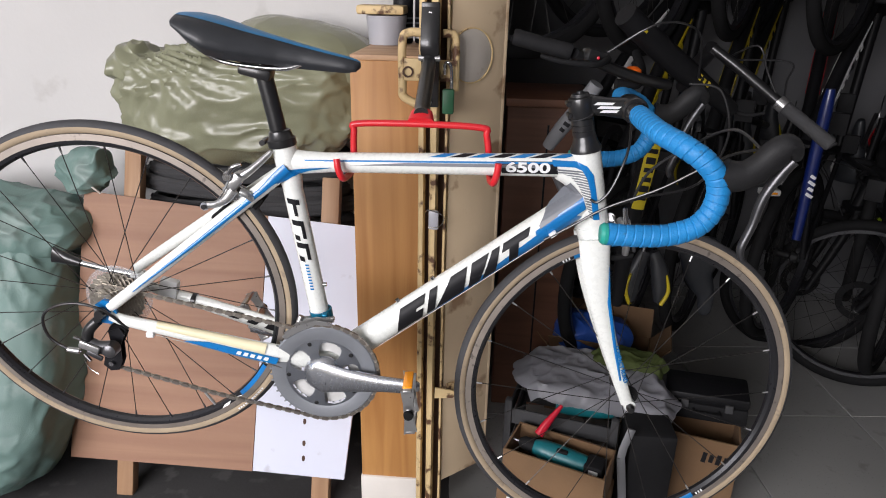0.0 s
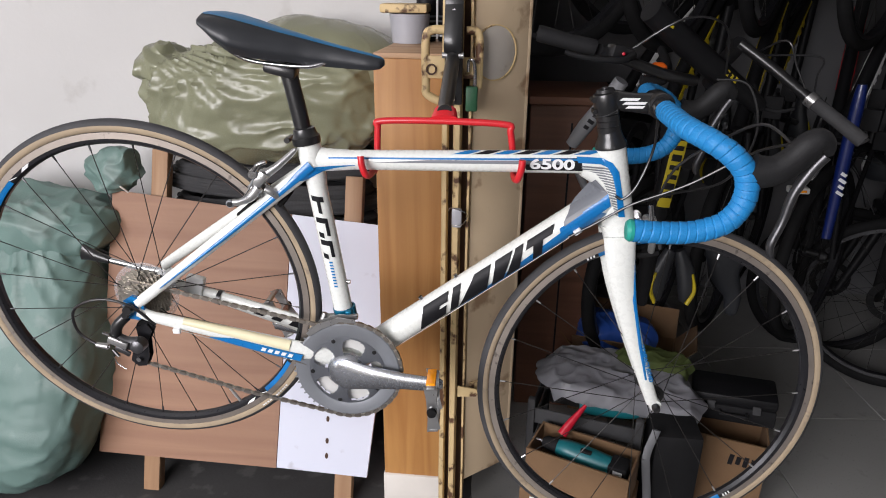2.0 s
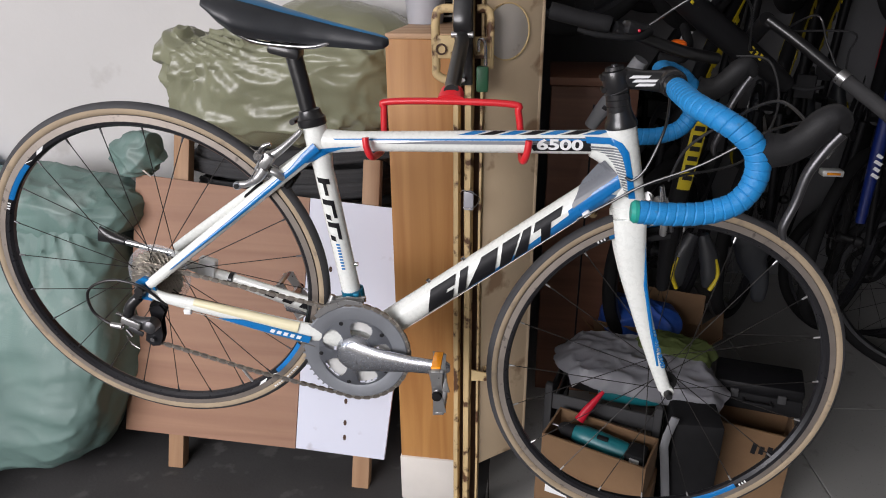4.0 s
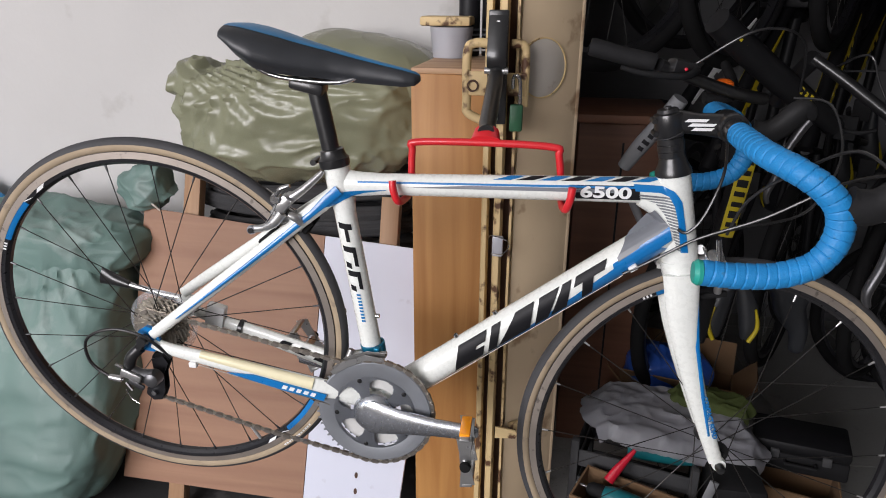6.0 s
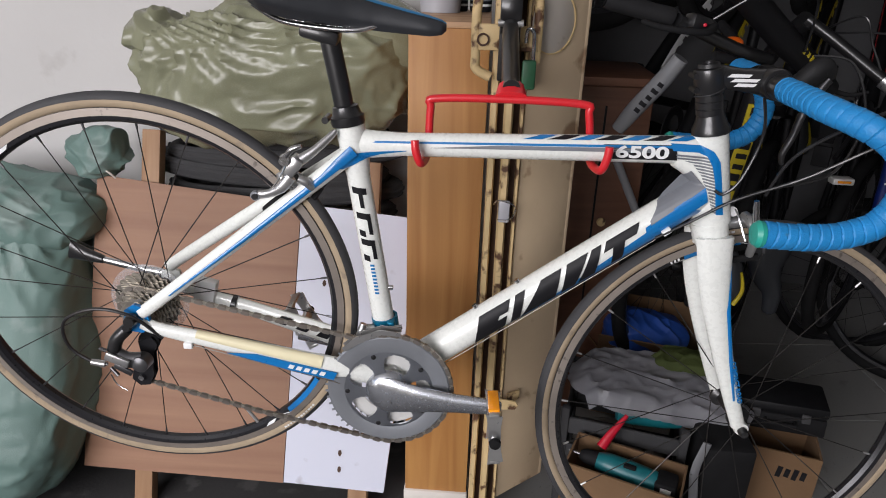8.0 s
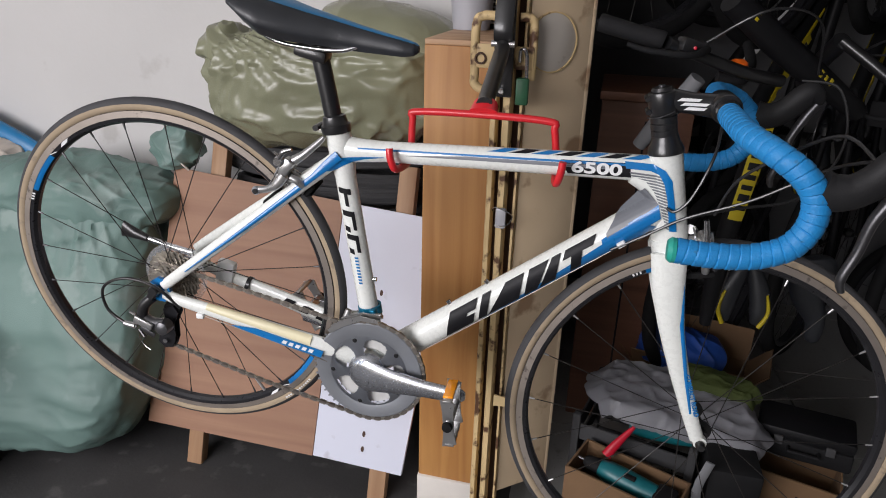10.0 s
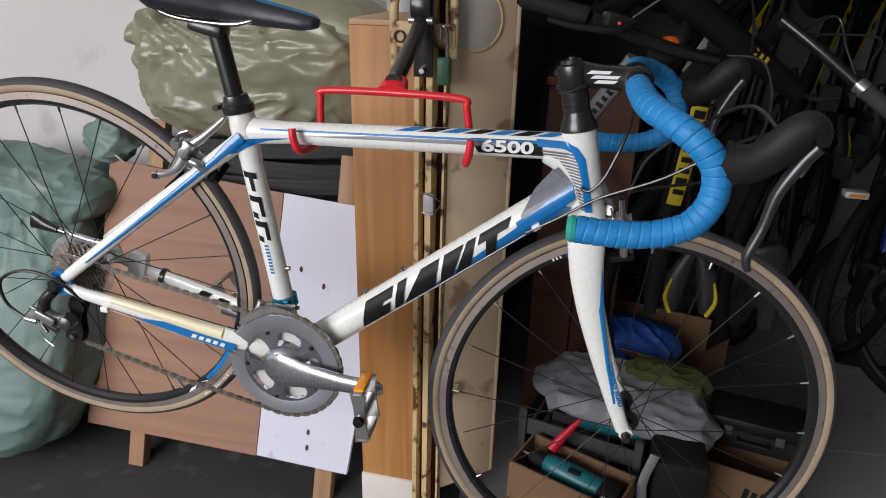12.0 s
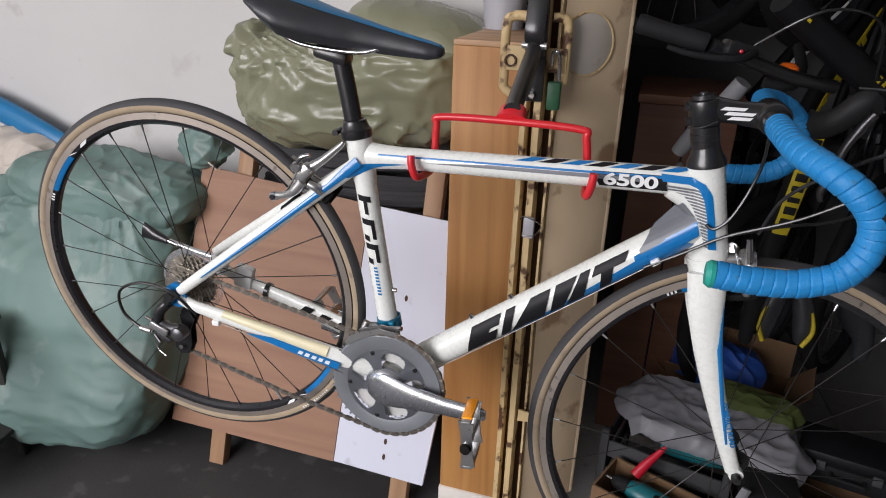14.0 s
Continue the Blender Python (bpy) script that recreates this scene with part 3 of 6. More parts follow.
for k in range(5):
    o = part("stay_print", slab([(0, 0), (0.008, 0), (0.010, 0.007), (0.002, 0.007)], 0.001, "y", 0), M_WHITED, frame_body, smooth=False)
    x = -0.252 + k * 0.012
    o.matrix_basis = Matrix.Translation((x, -0.0418 + 0.0857 * x, 0.8115 - k * 0.0034)) @ pose(0, 0, 0, 0, 16, 4.9)
for k in range(3):
    o = part("stay_mark", slab([(0, 0), (0.020, 0), (0.030, 0.016), (0.010, 0.016)], 0.001, "y", 0), M_BLACKD, frame_body, smooth=False)
    x = -0.30 + k * 0.036
    o.matrix_basis = Matrix.Translation((x, 0.0264 - 0.0927 * x - 0.0112, 0.832 - k * 0.0100)) @ pose(0, 0, 0, 0, 15, -4.9)
# fork
fork = part("fork", tube([(0.385, 0, 1.062), (0.392, 0, 1.035), (0.398, 0, 1.02)], [(0.026, 0.028), (0.030, 0.026), (0.034, 0.018)], 20, 4), M_WHITE, bike, "white carbon fork")
for s in (-1, 1):
    part("fork_blade", tube([(0.388, s * 0.028, 1.045), (0.395, s * 0.038, 0.985), (0.412, s * 0.044, 0.910), (0.444, s * 0.046, 0.813), (0.479, s * 0.047, 0.724)],
                            [(0.013, 0.028), (0.0125, 0.0245), (0.011, 0.0188), (0.009, 0.0138), (0.0075, 0.0115)], 16, 5), M_WHITE, fork)
    part("fork_tip", lathe([(0.0, -0.006), (0.011, -0.006), (0.012, 0.0), (0.011, 0.006), (0.0, 0.006)], 16, closed=False, at=(0.484, s * 0.047, 0.720)), M_WHITE, fork)
part("fork_band", sweep(bmesh.new(), [(0.412, -0.0390, 1.01), (0.4205, -0.0508, 0.935), (0.4400, -0.0542, 0.85), (0.4590, -0.0545, 0.777)], [(0.0012, 0.0035), (0.0012, 0.0035), (0.0012, 0.003), (0.0012, 0.002)], 8), M_BLUE, fork, "blue band on the fork blade")
txt = part("fork_print", text_mesh("COMPACT ROAD", 0.0105, M_BLUE), None, fork, "small blue lettering")
txt.matrix_basis = Matrix.Translation((0.4555, -0.0556, 0.812)) @ pose(0, 0, 0, 90, 0, 4) @ pose(0, 0, 0, 0, 0, -70.5)
for s in (-1, 1):
    part("axle_end", lathe([(0.0, 0.0), (0.007, 0.0), (0.008, 0.006), (0.006, 0.014), (0.0, 0.015)], 14, closed=False), M_BLACK if s < 0 else M_SILVER, fork).matrix_basis = Matrix.Translation((0.484, s * 0.052, 0.719)) @ pose(0, 0, 0, 0 if s > 0 else 180, 0, 0)
part("front_axle", tube([(0.484, -0.054, 0.720), (0.484, 0.054, 0.721)], 0.004, 8), M_SILVER, fork)
# headset, stem
part("headset_cone", lathe([(0.0, 0.0), (0.0265, 0.0), (0.0262, 0.006), (0.0215, 0.016), (0.0188, 0.026), (0.0180, 0.030), (0.0180, 0.052), (0.0, 0.052)], 28, "z", False), M_BLACK, bike, "gloss black headset cone").matrix_basis = Matrix.Translation((0.3625, 0, 1.195)) @ pose(0, 0, 0, 0, -11, 0)
stem = part("stem", lathe([(0.0, 0.0), (0.0185, 0.0), (0.0208, 0.003), (0.0212, 0.030), (0.020, 0.034), (0.012, 0.036), (0.0, 0.036)], 24, "z", False), M_BLACK, bike, "black stem with white print")
stem.matrix_basis = Matrix.Translation((0.3505, 0, 1.250)) @ pose(0, 0, 0, 0, -11, 0)
BAR = (0.432, 1.266)
part("extension", tube([(0.0, 0, 0.024), (0.04, 0, 0.012), (0.080, 0, 0.002)], [(0.017, 0.018), (0.014, 0.0155), (0.019, 0.019)], 16, 4), M_BLACK, stem)
part("bar_clamp", lathe([(0.0, -0.024), (0.020, -0.024), (0.0215, -0.021), (0.0215, 0.021), (0.020, 0.024), (0.0, 0.024)], 24, closed=False, at=(0.083, 0, 0.001)), M_BLACK, stem)
part("stem_cap", lathe([(0.0, 0.0), (0.016, 0.0), (0.014, 0.005), (0.0, 0.006)], 20, "z", False, at=(0, 0, 0.0358)), M_BLACK, stem)
part("cap_bolt", lathe([(0.0, 0.0), (0.005, 0.0), (0.005, 0.003), (0.0, 0.003)], 12, "z", False, at=(0, 0, 0.0412)), M_LEVER, stem)
part("clamp_gap", tube([(-0.0225, -0.004, -0.001), (-0.006, -0.0212, 0.001), (0.014, -0.0165, 0.006)], 0.0011, 6, 5), M_LEVER, stem, "bright lower edge of the clamp")
for z, r in ((-0.0055, 0.0188), (-0.0155, 0.0192), (-0.0255, 0.0188)):
    part("spacer", lathe([(0.0, z - 0.0048), (r - 0.0008, z - 0.0048), (r, z - 0.004), (r, z + 0.004), (r - 0.0008, z + 0.0048), (0.0, z + 0.0048)], 24, "z", False), M_BLACK, stem)
for z in (0.008, 0.027):
    part("clamp_bolt", tube([(-0.021, -0.012, z), (-0.021, 0.012, z)], 0.004, 10), M_BLACK, stem)
for k, (dx, dz, ln) in enumerate(((0.026, 0.022, 0.030), (0.030, 0.015, 0.036), (0.034, 0.008, 0.028))):
    part("stem_print", slab([(0, 0), (ln, 0), (ln + 0.004, 0.004), (0.006, 0.0045)], 0.0006, "y", -0.0175), M_WHITED, stem, "white print", smooth=False).matrix_basis = Matrix.Translation((dx - 0.008, 0.0005, dz - 0.001)) @ pose(0, 0, 0, 0, 10, 0)

# handlebar, steered a little
bar = part("handlebar", tube([(0, -0.075, 0), (0, 0.0, 0), (0, 0.075, 0)], [0.0128, 0.0155, 0.0128], 16, 4), M_BLACK, bike, "black drop handlebar")
bar.matrix_basis = Matrix.Translation((BAR[0], 0, BAR[1])) @ pose(0, 0, 0, 1.0, 0, -2.2)


def tape(s):
    pts = smooth_path([(0.0, s * 0.045, 0.0), (0.003, s * 0.10, -0.001), (0.010, s * 0.155, -0.004), (0.036, s * 0.196, -0.014), (0.062, s * 0.209, -0.030), (0.082, s * 0.211, -0.055),
                       (0.085, s * 0.211, -0.090), (0.067, s * 0.211, -0.122), (0.030, s * 0.212, -0.138), (-0.015, s * 0.213, -0.142), (-0.060, s * 0.214, -0.140)], 44)
    fr = frames_along(pts)
    bm = bmesh.new()
    rings, d = [], 0.0
    seg = 18
    for i, (p, u, v) in enumerate(fr):
        if i:
            d += (p - fr[i - 1][0]).length
        ring = []
        for k in range(seg):
            a = 2 * math.pi * k / seg
            ph = (d / 0.0125 + k / seg) % 1.0
            r = 0.0160 + 0.0006 * ph - (0.0007 if ph < 0.14 else 0.0) + 0.0006 * noise.noise(p * 60 + Vector((a, 0, 0)))
            ring.append(bm.verts.new(p + u * r * math.cos(a) + v * r * math.sin(a)))
        rings.append(ring)
    for a, b in zip(rings, rings[1:]):
        for k in range(seg):
            bm.faces.new((a[k], a[(k + 1) % seg], b[(k + 1) % seg], b[k]))
    bm.faces.new(rings[0][::-1])
    bm.faces.new(rings[-1])
    part("bar_tape", bm, M_TAPE, bar, "scuffed blue wound bar tape", angle=30)
    part("end_plug", lathe([(0.0, 0.0), (0.0158, 0.0), (0.0165, -0.005), (0.013, -0.010), (0.0, -0.011)], 18, "x", False, at=(-0.060, s * 0.214, -0.140)), M_GREENCAP, bar, "green bar end plug")
    hood = part("brake_hood", tube([(0.084, s * 0.211, -0.046), (0.096, s * 0.211, -0.049), (0.118, s * 0.211, -0.046), (0.138, s * 0.210, -0.032), (0.154, s * 0.209, -0.014), (0.166, s * 0.209, -0.006), (0.176, s * 0.209, -0.012), (0.181, s * 0.209, -0.024)],
                                   [(0.015, 0.024), (0.0155, 0.023), (0.016, 0.021), (0.0165, 0.0205), (0.0175, 0.021), (0.0165, 0.019), (0.013, 0.014), (0.006, 0.007)], 18, 5), M_HOOD, bar, "black rubber brake hood")
    part("brake_lever", tube([(0.178, s * 0.209, -0.024), (0.166, s * 0.207, -0.044), (0.150, s * 0.206, -0.080), (0.143, s * 0.207, -0.120), (0.133, s * 0.209, -0.155), (0.137, s * 0.210, -0.172)],
                             [(0.010, 0.0085), (0.009, 0.0078), (0.008, 0.0066), (0.007, 0.006), (0.007, 0.0058), (0.005, 0.004)], 12, 5), M_LEVER, bar, "grey alloy brake lever")
    part("name_plate", block((0.010, 0.004, 0.016), (0.168, s * 0.209 , -0.050), 0.002, turn=pose(0, 0, 0, 0, 25, 0)), M_CHROME, bar)


tape(-1)
tape(1)
for s in (-1, 1):
    part("bar_collar", lathe([(0.0, -0.012), (0.0165, -0.012), (0.0172, -0.008), (0.0172, 0.008), (0.0165, 0.012), (0.0, 0.012)], 20, closed=False, at=(0, s * 0.040, 0)), M_BLACK if s < 0 else M_CHROME, bar)
# saddle and post
post = part("seatpost", tube([(-0.158, 0, 1.198), (-0.165, 0, 1.24), (-0.178, 0, 1.308)], [0.0142, 0.0142, 0.0142], 20, 4), M_BLACK, bike, "black seatpost")
part("clamp_head", block((0.055, 0.034, 0.020), (-0.190, 0, 1.312), 0.006, turn=pose(0, 0, 0, 0, 14, 0)), M_BLACK, post)
part("seat_clamp", lathe([(0.0145, -0.011), (0.0235, -0.011), (0.0245, -0.008), (0.0245, 0.002), (0.021, 0.005), (0.0185, 0.016), (0.0145, 0.018)], 28, "z", True), M_BLACK, bike, "black seat clamp").matrix_basis = Matrix.Translation((-0.1565, 0, 1.199)) @ pose(0, 0, 0, 0, -9, 0)
part("clamp_bolt", tube([(-0.186, -0.016, 1.196), (-0.186, 0.016, 1.196)], 0.0050, 12), M_BLACK, post)
SAD = [(-0.308, 1.396, 0.040, 0.012), (-0.300, 1.401, 0.058, 0.024), (-0.280, 1.401, 0.066, 0.042), (-0.255, 1.397, 0.067, 0.056), (-0.225, 1.389, 0.058, 0.056), (-0.19, 1.378, 0.045, 0.049),
       (-0.15, 1.367, 0.031, 0.043), (-0.11, 1.356, 0.023, 0.037), (-0.07, 1.346, 0.0195, 0.030), (-0.04, 1.339, 0.018, 0.025), (-0.024, 1.334, 0.014, 0.018), (-0.018, 1.330, 0.006, 0.009)]


def saddle_mesh(lo, hi, off, nseg=28):
    bm = bmesh.new()
    rows = []
    for i in range((len(SAD) - 1) * 4 + 1):
        k = min(i // 4, len(SAD) - 2)
        f = (i - 4 * k) / 4
        x, zt, w, h = (a + (b - a) * f for a, b in zip(SAD[k], SAD[k + 1]))
        row = []
        for j in range(nseg + 1):
            u = lo + (hi - lo) * j / nseg
            a = abs(u)
            y = w * math.sin(min(a, 1) * math.pi / 2) if a <= 1 else w * (1 - (a - 1) * 0.55)
            dz = h * (1 - math.cos(min(a, 1) * math.pi / 2)) ** 1.25 * 0.72 if a <= 1 else h * (0.72 + 0.28 * min(1, (a - 1) * 2.0))
            row.append(bm.verts.new((x, math.copysign(y, u) * (1 + off * 5), zt - dz + off)))
        rows.append(row)
    for a, b in zip(rows, rows[1:]):
        for j in range(nseg):
            bm.faces.new((a[j], a[j + 1], b[j + 1], b[j]))
    if lo < -1.2:
        bm.faces.new(rows[0])
        bm.faces.new(rows[-1][::-1])
    return bm


saddle = part("saddle", saddle_mesh(-1.5, 1.5, 0.0), M_SADDLE, bike, "black saddle with a blue strip along the top", angle=60)
part("blue_strip", saddle_mesh(-0.40, 0.46, 0.0008, 8), M_SADBLUE, saddle, angle=60)
for s in (-1, 1):
    part("saddle_rail", tube([(-0.272, s * 0.030, 1.350), (-0.240, s * 0.024, 1.330), (-0.19, s * 0.022, 1.322), (-0.135, s * 0.021, 1.320), (-0.095, s * 0.014, 1.331), (-0.06, s * 0.008, 1.333)], 0.0035, 10, 5), M_CHROME, saddle, "chrome saddle rail")
# drivetrain
crank = part("chainring", lathe([(0.0685, -0.0475), (0.0695, -0.0482), (0.097, -0.0482), (0.0995, -0.046), (0.0995, -0.0445), (0.0685, -0.0445)], 100), M_RING, bike, "large dark grey chainring")
crank.matrix_basis = Matrix.Translation((BB[0], 0, BB[1]))
tooth = finish(slab([(-0.0024, -0.002), (0.0024, -0.002), (0.0013, 0.0042), (-0.0013, 0.0042)], 0.002, "y", -0.047), "tooth", M_RING, False)
for i in range(50):
    a = 2 * math.pi * i / 50
    part("tooth", tooth, None, crank).matrix_basis = Matrix.Rotation(-a, 4, "Y") @ Matrix.Translation((0, 0, 0.0995))
part("inner_ring", lathe([(0.045, -0.0395), (0.0685, -0.0395), (0.0685, -0.0375), (0.045, -0.0375)], 80), M_INNER, crank, "silver inner chainring")
for i in range(34):
    a = 2 * math.pi * i / 34
    part("inner_tooth", tooth, None, crank).matrix_basis = Matrix.Rotation(-a, 4, "Y") @ Matrix.Translation((0, 0.0085, 0.0675))
ARM0 = radians(39)


def spider_plate():
    """The five-armed spider: a dished plate with five rounded openings."""
    bm = bmesh.new()
    nr, na = 26, 260
    keep = {}
    def vert(i, j):
        if (i, j) not in keep:
            r, a = 0.024 + 0.048 * i / nr, 2 * math.pi * j / na
            keep[i, j] = bm.verts.new((r * math.cos(a), -0.0530 + 0.0045 * (i / nr) ** 1.5, r * math.sin(a)))
        return keep[i, j]
    for i in range(nr):
        for j in range(na):
            r, a = 0.024 + 0.048 * (i + 0.5) / nr, 2 * math.pi * (j + 0.5) / na
            d = (a - ARM0) % radians(72) - radians(36)
            side, depth = r * math.sin(d), r * math.cos(d) - 0.0485
            wide = 0.0200 + 0.22 * depth
            if abs(side / wide) ** 2.4 + abs(depth / 0.0192) ** 2.4 > 1:
                bm.faces.new((vert(i, j), vert(i + 1, j), vert(i + 1, (j + 1) % na), vert(i, (j + 1) % na)))
    bmesh.ops.solidify(bm, geom=bm.faces[:], thickness=0.004)
    return bm


part("spider", spider_plate(), M_SPIDER, crank, "grey five-armed spider", angle=50)
for i in range(5):
    a = ARM0 + 2 * math.pi * i / 5
    part("ring_bolt", lathe([(0.0, -0.0512), (0.0030, -0.0512), (0.0042, -0.0500), (0.0042, -0.047), (0.0, -0.047)], 12, closed=False, at=(0.0668 * math.cos(a), 0, 0.0668 * math.sin(a))), M_BLACK, crank)
part("spindle_boss", lathe([(0.0, -0.064), (0.018, -0.064), (0.029, -0.0595), (0.036, -0.053), (0.038, -0.047), (0.0, -0.046)], 32, closed=False), M_CRANK, crank)
part("crank_arm", tube([(-0.028, -0.054, 0.004), (0.0, -0.061, 0.0), (0.05, -0.066, -0.002), (0.11, -0.070, -0.004), (0.155, -0.073, -0.005), (0.172, -0.073, -0.005), (0.182, -0.073, -0.005)],
                       [(0.004, 0.020), (0.008, 0.032), (0.0095, 0.0235), (0.0095, 0.0165), (0.009, 0.0145), (0.009, 0.0140), (0.004, 0.007)], 18, 5), M_CRANK, crank, "polished silver crank arm")
for k in range(6):
    part("crank_print", slab([(0, 0), (0.004, 0), (0.0045, 0.006 if k else 0.010), (0.0005, 0.006 if k else 0.010)], 0.0006, "y", 0), M_BLACKD, crank, smooth=False).matrix_basis = Matrix.Translation((0.006 + k * 0.0065, -0.0702, -0.010 - 0.0004 * k))
part("left_crank_arm", tube([(0.0, 0.055, 0.0), (-0.06, 0.066, 0.010), (-0.172, 0.073, 0.028)], [(0.007, 0.018), (0.008, 0.014), (0.008, 0.0125)], 16, 5), M_CRANK, crank)


def pedal(at, s, tilt, reflectors=True):
    p = part("pedal", block((0.016, 0.060, 0.012), (0, s * 0.034, 0), 0.003), M_SILVER, bike, "silver pedal with an orange reflector")
    p.matrix_basis = Matrix.Translation(at) @ pose(0, 0, 0, 0, tilt, 0)
    part("pedal_axle", tube([(0, s * -0.012, 0), (0, s * 0.075, 0)], [0.0075, 0.006], 14), M_SILVER, p)
    for e in (-1, 1):
        part("cage_plate", slab([(-0.046, -0.012), (-0.040, 0.012), (-0.02, 0.009), (0.02, 0.009), (0.040, 0.012), (0.046, -0.012), (0.02, -0.009), (-0.02, -0.009)], 0.003, "y", 0), M_SILVER, p).matrix_basis = Matrix.Translation((0, s * (0.036 + e * 0.030), 0))
    for e in (-1, 1):
        part("cage_bar", block((0.006, 0.062, 0.016), (e * 0.042, s * 0.036, 0), 0.002), M_SILVER, p)
        if reflectors:
            part("reflector", block((0.006, 0.050, 0.017), (e * 0.0455, s * 0.034, 0.0), 0.002), M_ORANGE, p, "orange reflector")
    part("pedal_cap", lathe([(0.0, 0.0), (0.009, 0.0), (0.008, s * 0.006), (0.0, s * 0.007)], 16, closed=False, at=(0, s * 0.072, 0)), M_RUBBER, p)
    return p


pedal((BB[0] + 0.168, -0.088, BB[1] - 0.005), -1, 86)
pedal((BB[0] - 0.172, 0.085, BB[1] + 0.028), 1, 60, False)
# cassette
cass = part("cassette", lathe([(0.0, -0.055), (0.016, -0.055), (0.017, -0.03), (0.017, -0.012), (0.0, -0.012)], 24, closed=False), M_CHAIN, bike, "nine-speed steel cassette")
cass.matrix_basis = Matrix.Translation((REAR[0], -0.003, REAR[1]))
for k, r in enumerate((0.0515, 0.0475, 0.0435, 0.0395, 0.036, 0.0325, 0.0295, 0.0265, 0.024)):
    bm = bmesh.new()
    nt = round(r * 2 * math.pi / 0.0127) * 2
    prof = [((r + (0.0022 if i % 2 else -0.0022)) * math.cos(2 * math.pi * i / nt), (r + (0.0022 if i % 2 else -0.0022)) * math.sin(2 * math.pi * i / nt)) for i in range(nt)]
    part("cog", slab(prof, 0.0018, "y", -0.0165 - k * 0.0043, bm), M_COG, cass, smooth=False)
# chain
link = finish(slab(oval(-0.0032, 0, 0.0038, 0.0035, 6, math.pi / 2, math.pi * 1.5) + oval(0.0032, 0, 0.0038, 0.0035, 6, -math.pi / 2, math.pi / 2), 0.0062, "y", -0.0031), "link", M_CHAIN)
link2 = finish(slab(oval(-0.0036, 0, 0.0024, 0.0030, 5, math.pi / 2, math.pi * 1.5) + oval(0.0036, 0, 0.0024, 0.0030, 5, -math.pi / 2, math.pi / 2), 0.0034, "y", -0.0017), "link", M_COG)
chain = part("chain", tube([(BB[0], -0.046, BB[1] + 0.1025), (BB[0] - 0.01, -0.046, BB[1] + 0.1020)], 0.002, 6), M_CHAIN, bike, "oily roller chain")
cpath = [(BB[0] + 0.1025 * math.cos(radians(a)), -0.046, BB[1] + 0.1025 * math.sin(radians(a))) for a in range(-75, 116, 5)]
cpath += [(REAR[0] + 0.036 * math.cos(radians(a)), -0.037, REAR[1] + 0.036 * math.sin(radians(a))) for a in range(105, 262, 15)]
cpath += [(-0.483, -0.040, 0.842), (-0.476, -0.040, 0.833), (-0.484, -0.041, 0.822), (-0.499, -0.041, 0.790), (-0.503, -0.041, 0.776), (-0.495, -0.041, 0.764), (-0.480, -0.041, 0.759), (-0.30, -0.043, 0.708)]
cpath += [(BB[0] + 0.1025 * math.cos(radians(a)), -0.046, BB[1] + 0.1025 * math.sin(radians(a))) for a in (-112, -100, -90, -80)]
cpath = [Vector(p) for p in cpath]
acc, want, flip = 0.0, 0.0, 0
for a, b in zip(cpath, cpath[1:]):
    ln = (b - a).length
    while want <= acc + ln:
        p = a.lerp(b, (want - acc) / ln)
        d = (b - a).normalized()
        o = part("link", link if flip % 2 else link2, None, chain)
        o.matrix_basis = Matrix.Translation(p) @ Matrix.Rotation(-math.atan2(d.z, d.x), 4, "Y")
        want += 0.0092
        flip += 1
    acc += ln
# rear derailleur
der = part("rear_derailleur", tube([(-0.492, -0.074, 0.878), (-0.508, -0.078, 0.862), (-0.516, -0.078, 0.842)], [0.0095, 0.010, 0.0105], 14, 4), M_BLACK, bike, "black and silver rear derailleur")
part("knuckle", tube([(-0.518, -0.076, 0.838), (-0.500, -0.078, 0.826), (-0.478, -0.074, 0.822)], [(0.009, 0.010), (0.011, 0.013), (0.010, 0.015)], 14, 4), M_DERGREY, der)
part("link_plate", block((0.038, 0.006, 0.015), (-0.507, -0.091, 0.832), 0.003, turn=pose(0, 0, 0, 0, 24, 0)), M_SILVER, der, "bright parallelogram plate")
part("link_arm", block((0.030, 0.005, 0.010), (-0.500, -0.090, 0.815), 0.002, turn=pose(0, 0, 0, 0, 30, 0)), M_LEVER, der)
part("pulley_pivot", lathe([(0.0, -0.089), (0.007, -0.089), (0.013, -0.085), (0.014, -0.066), (0.0, -0.066)], 20, closed=False, at=(-0.477, 0, 0.820)), M_DERGREY, der)
part("mount_bolt", lathe([(0.0, -0.087), (0.006, -0.087), (0.0075, -0.083), (0.0075, -0.070), (0.0, -0.070)], 14, closed=False, at=(-0.487, 0, 0.886)), M_BLACK, der)
part("b_screw", tube([(-0.524, -0.082, 0.812), (-0.512, -0.086, 0.800)], 0.003, 8), M_BLACK, der)
for z, x in ((0.838, -0.478), (0.776, -0.494)):
    part("jockey_wheel", lathe([(0.004, -0.045), (0.015, -0.045), (0.017, -0.043), (0.017, -0.039), (0.015, -0.037), (0.004, -0.037)], 22, at=(x, 0, z)), M_TOOLB, der)
for y in (-0.050, -0.034):
    part("cage", slab([(-0.492, 0.842), (-0.470, 0.850), (-0.462, 0.836), (-0.474, 0.812), (-0.476, 0.778), (-0.484, 0.760), (-0.500, 0.758), (-0.512, 0.770), (-0.506, 0.792), (-0.490, 0.815)], 0.002, "y", y), M_BLACKD, der)
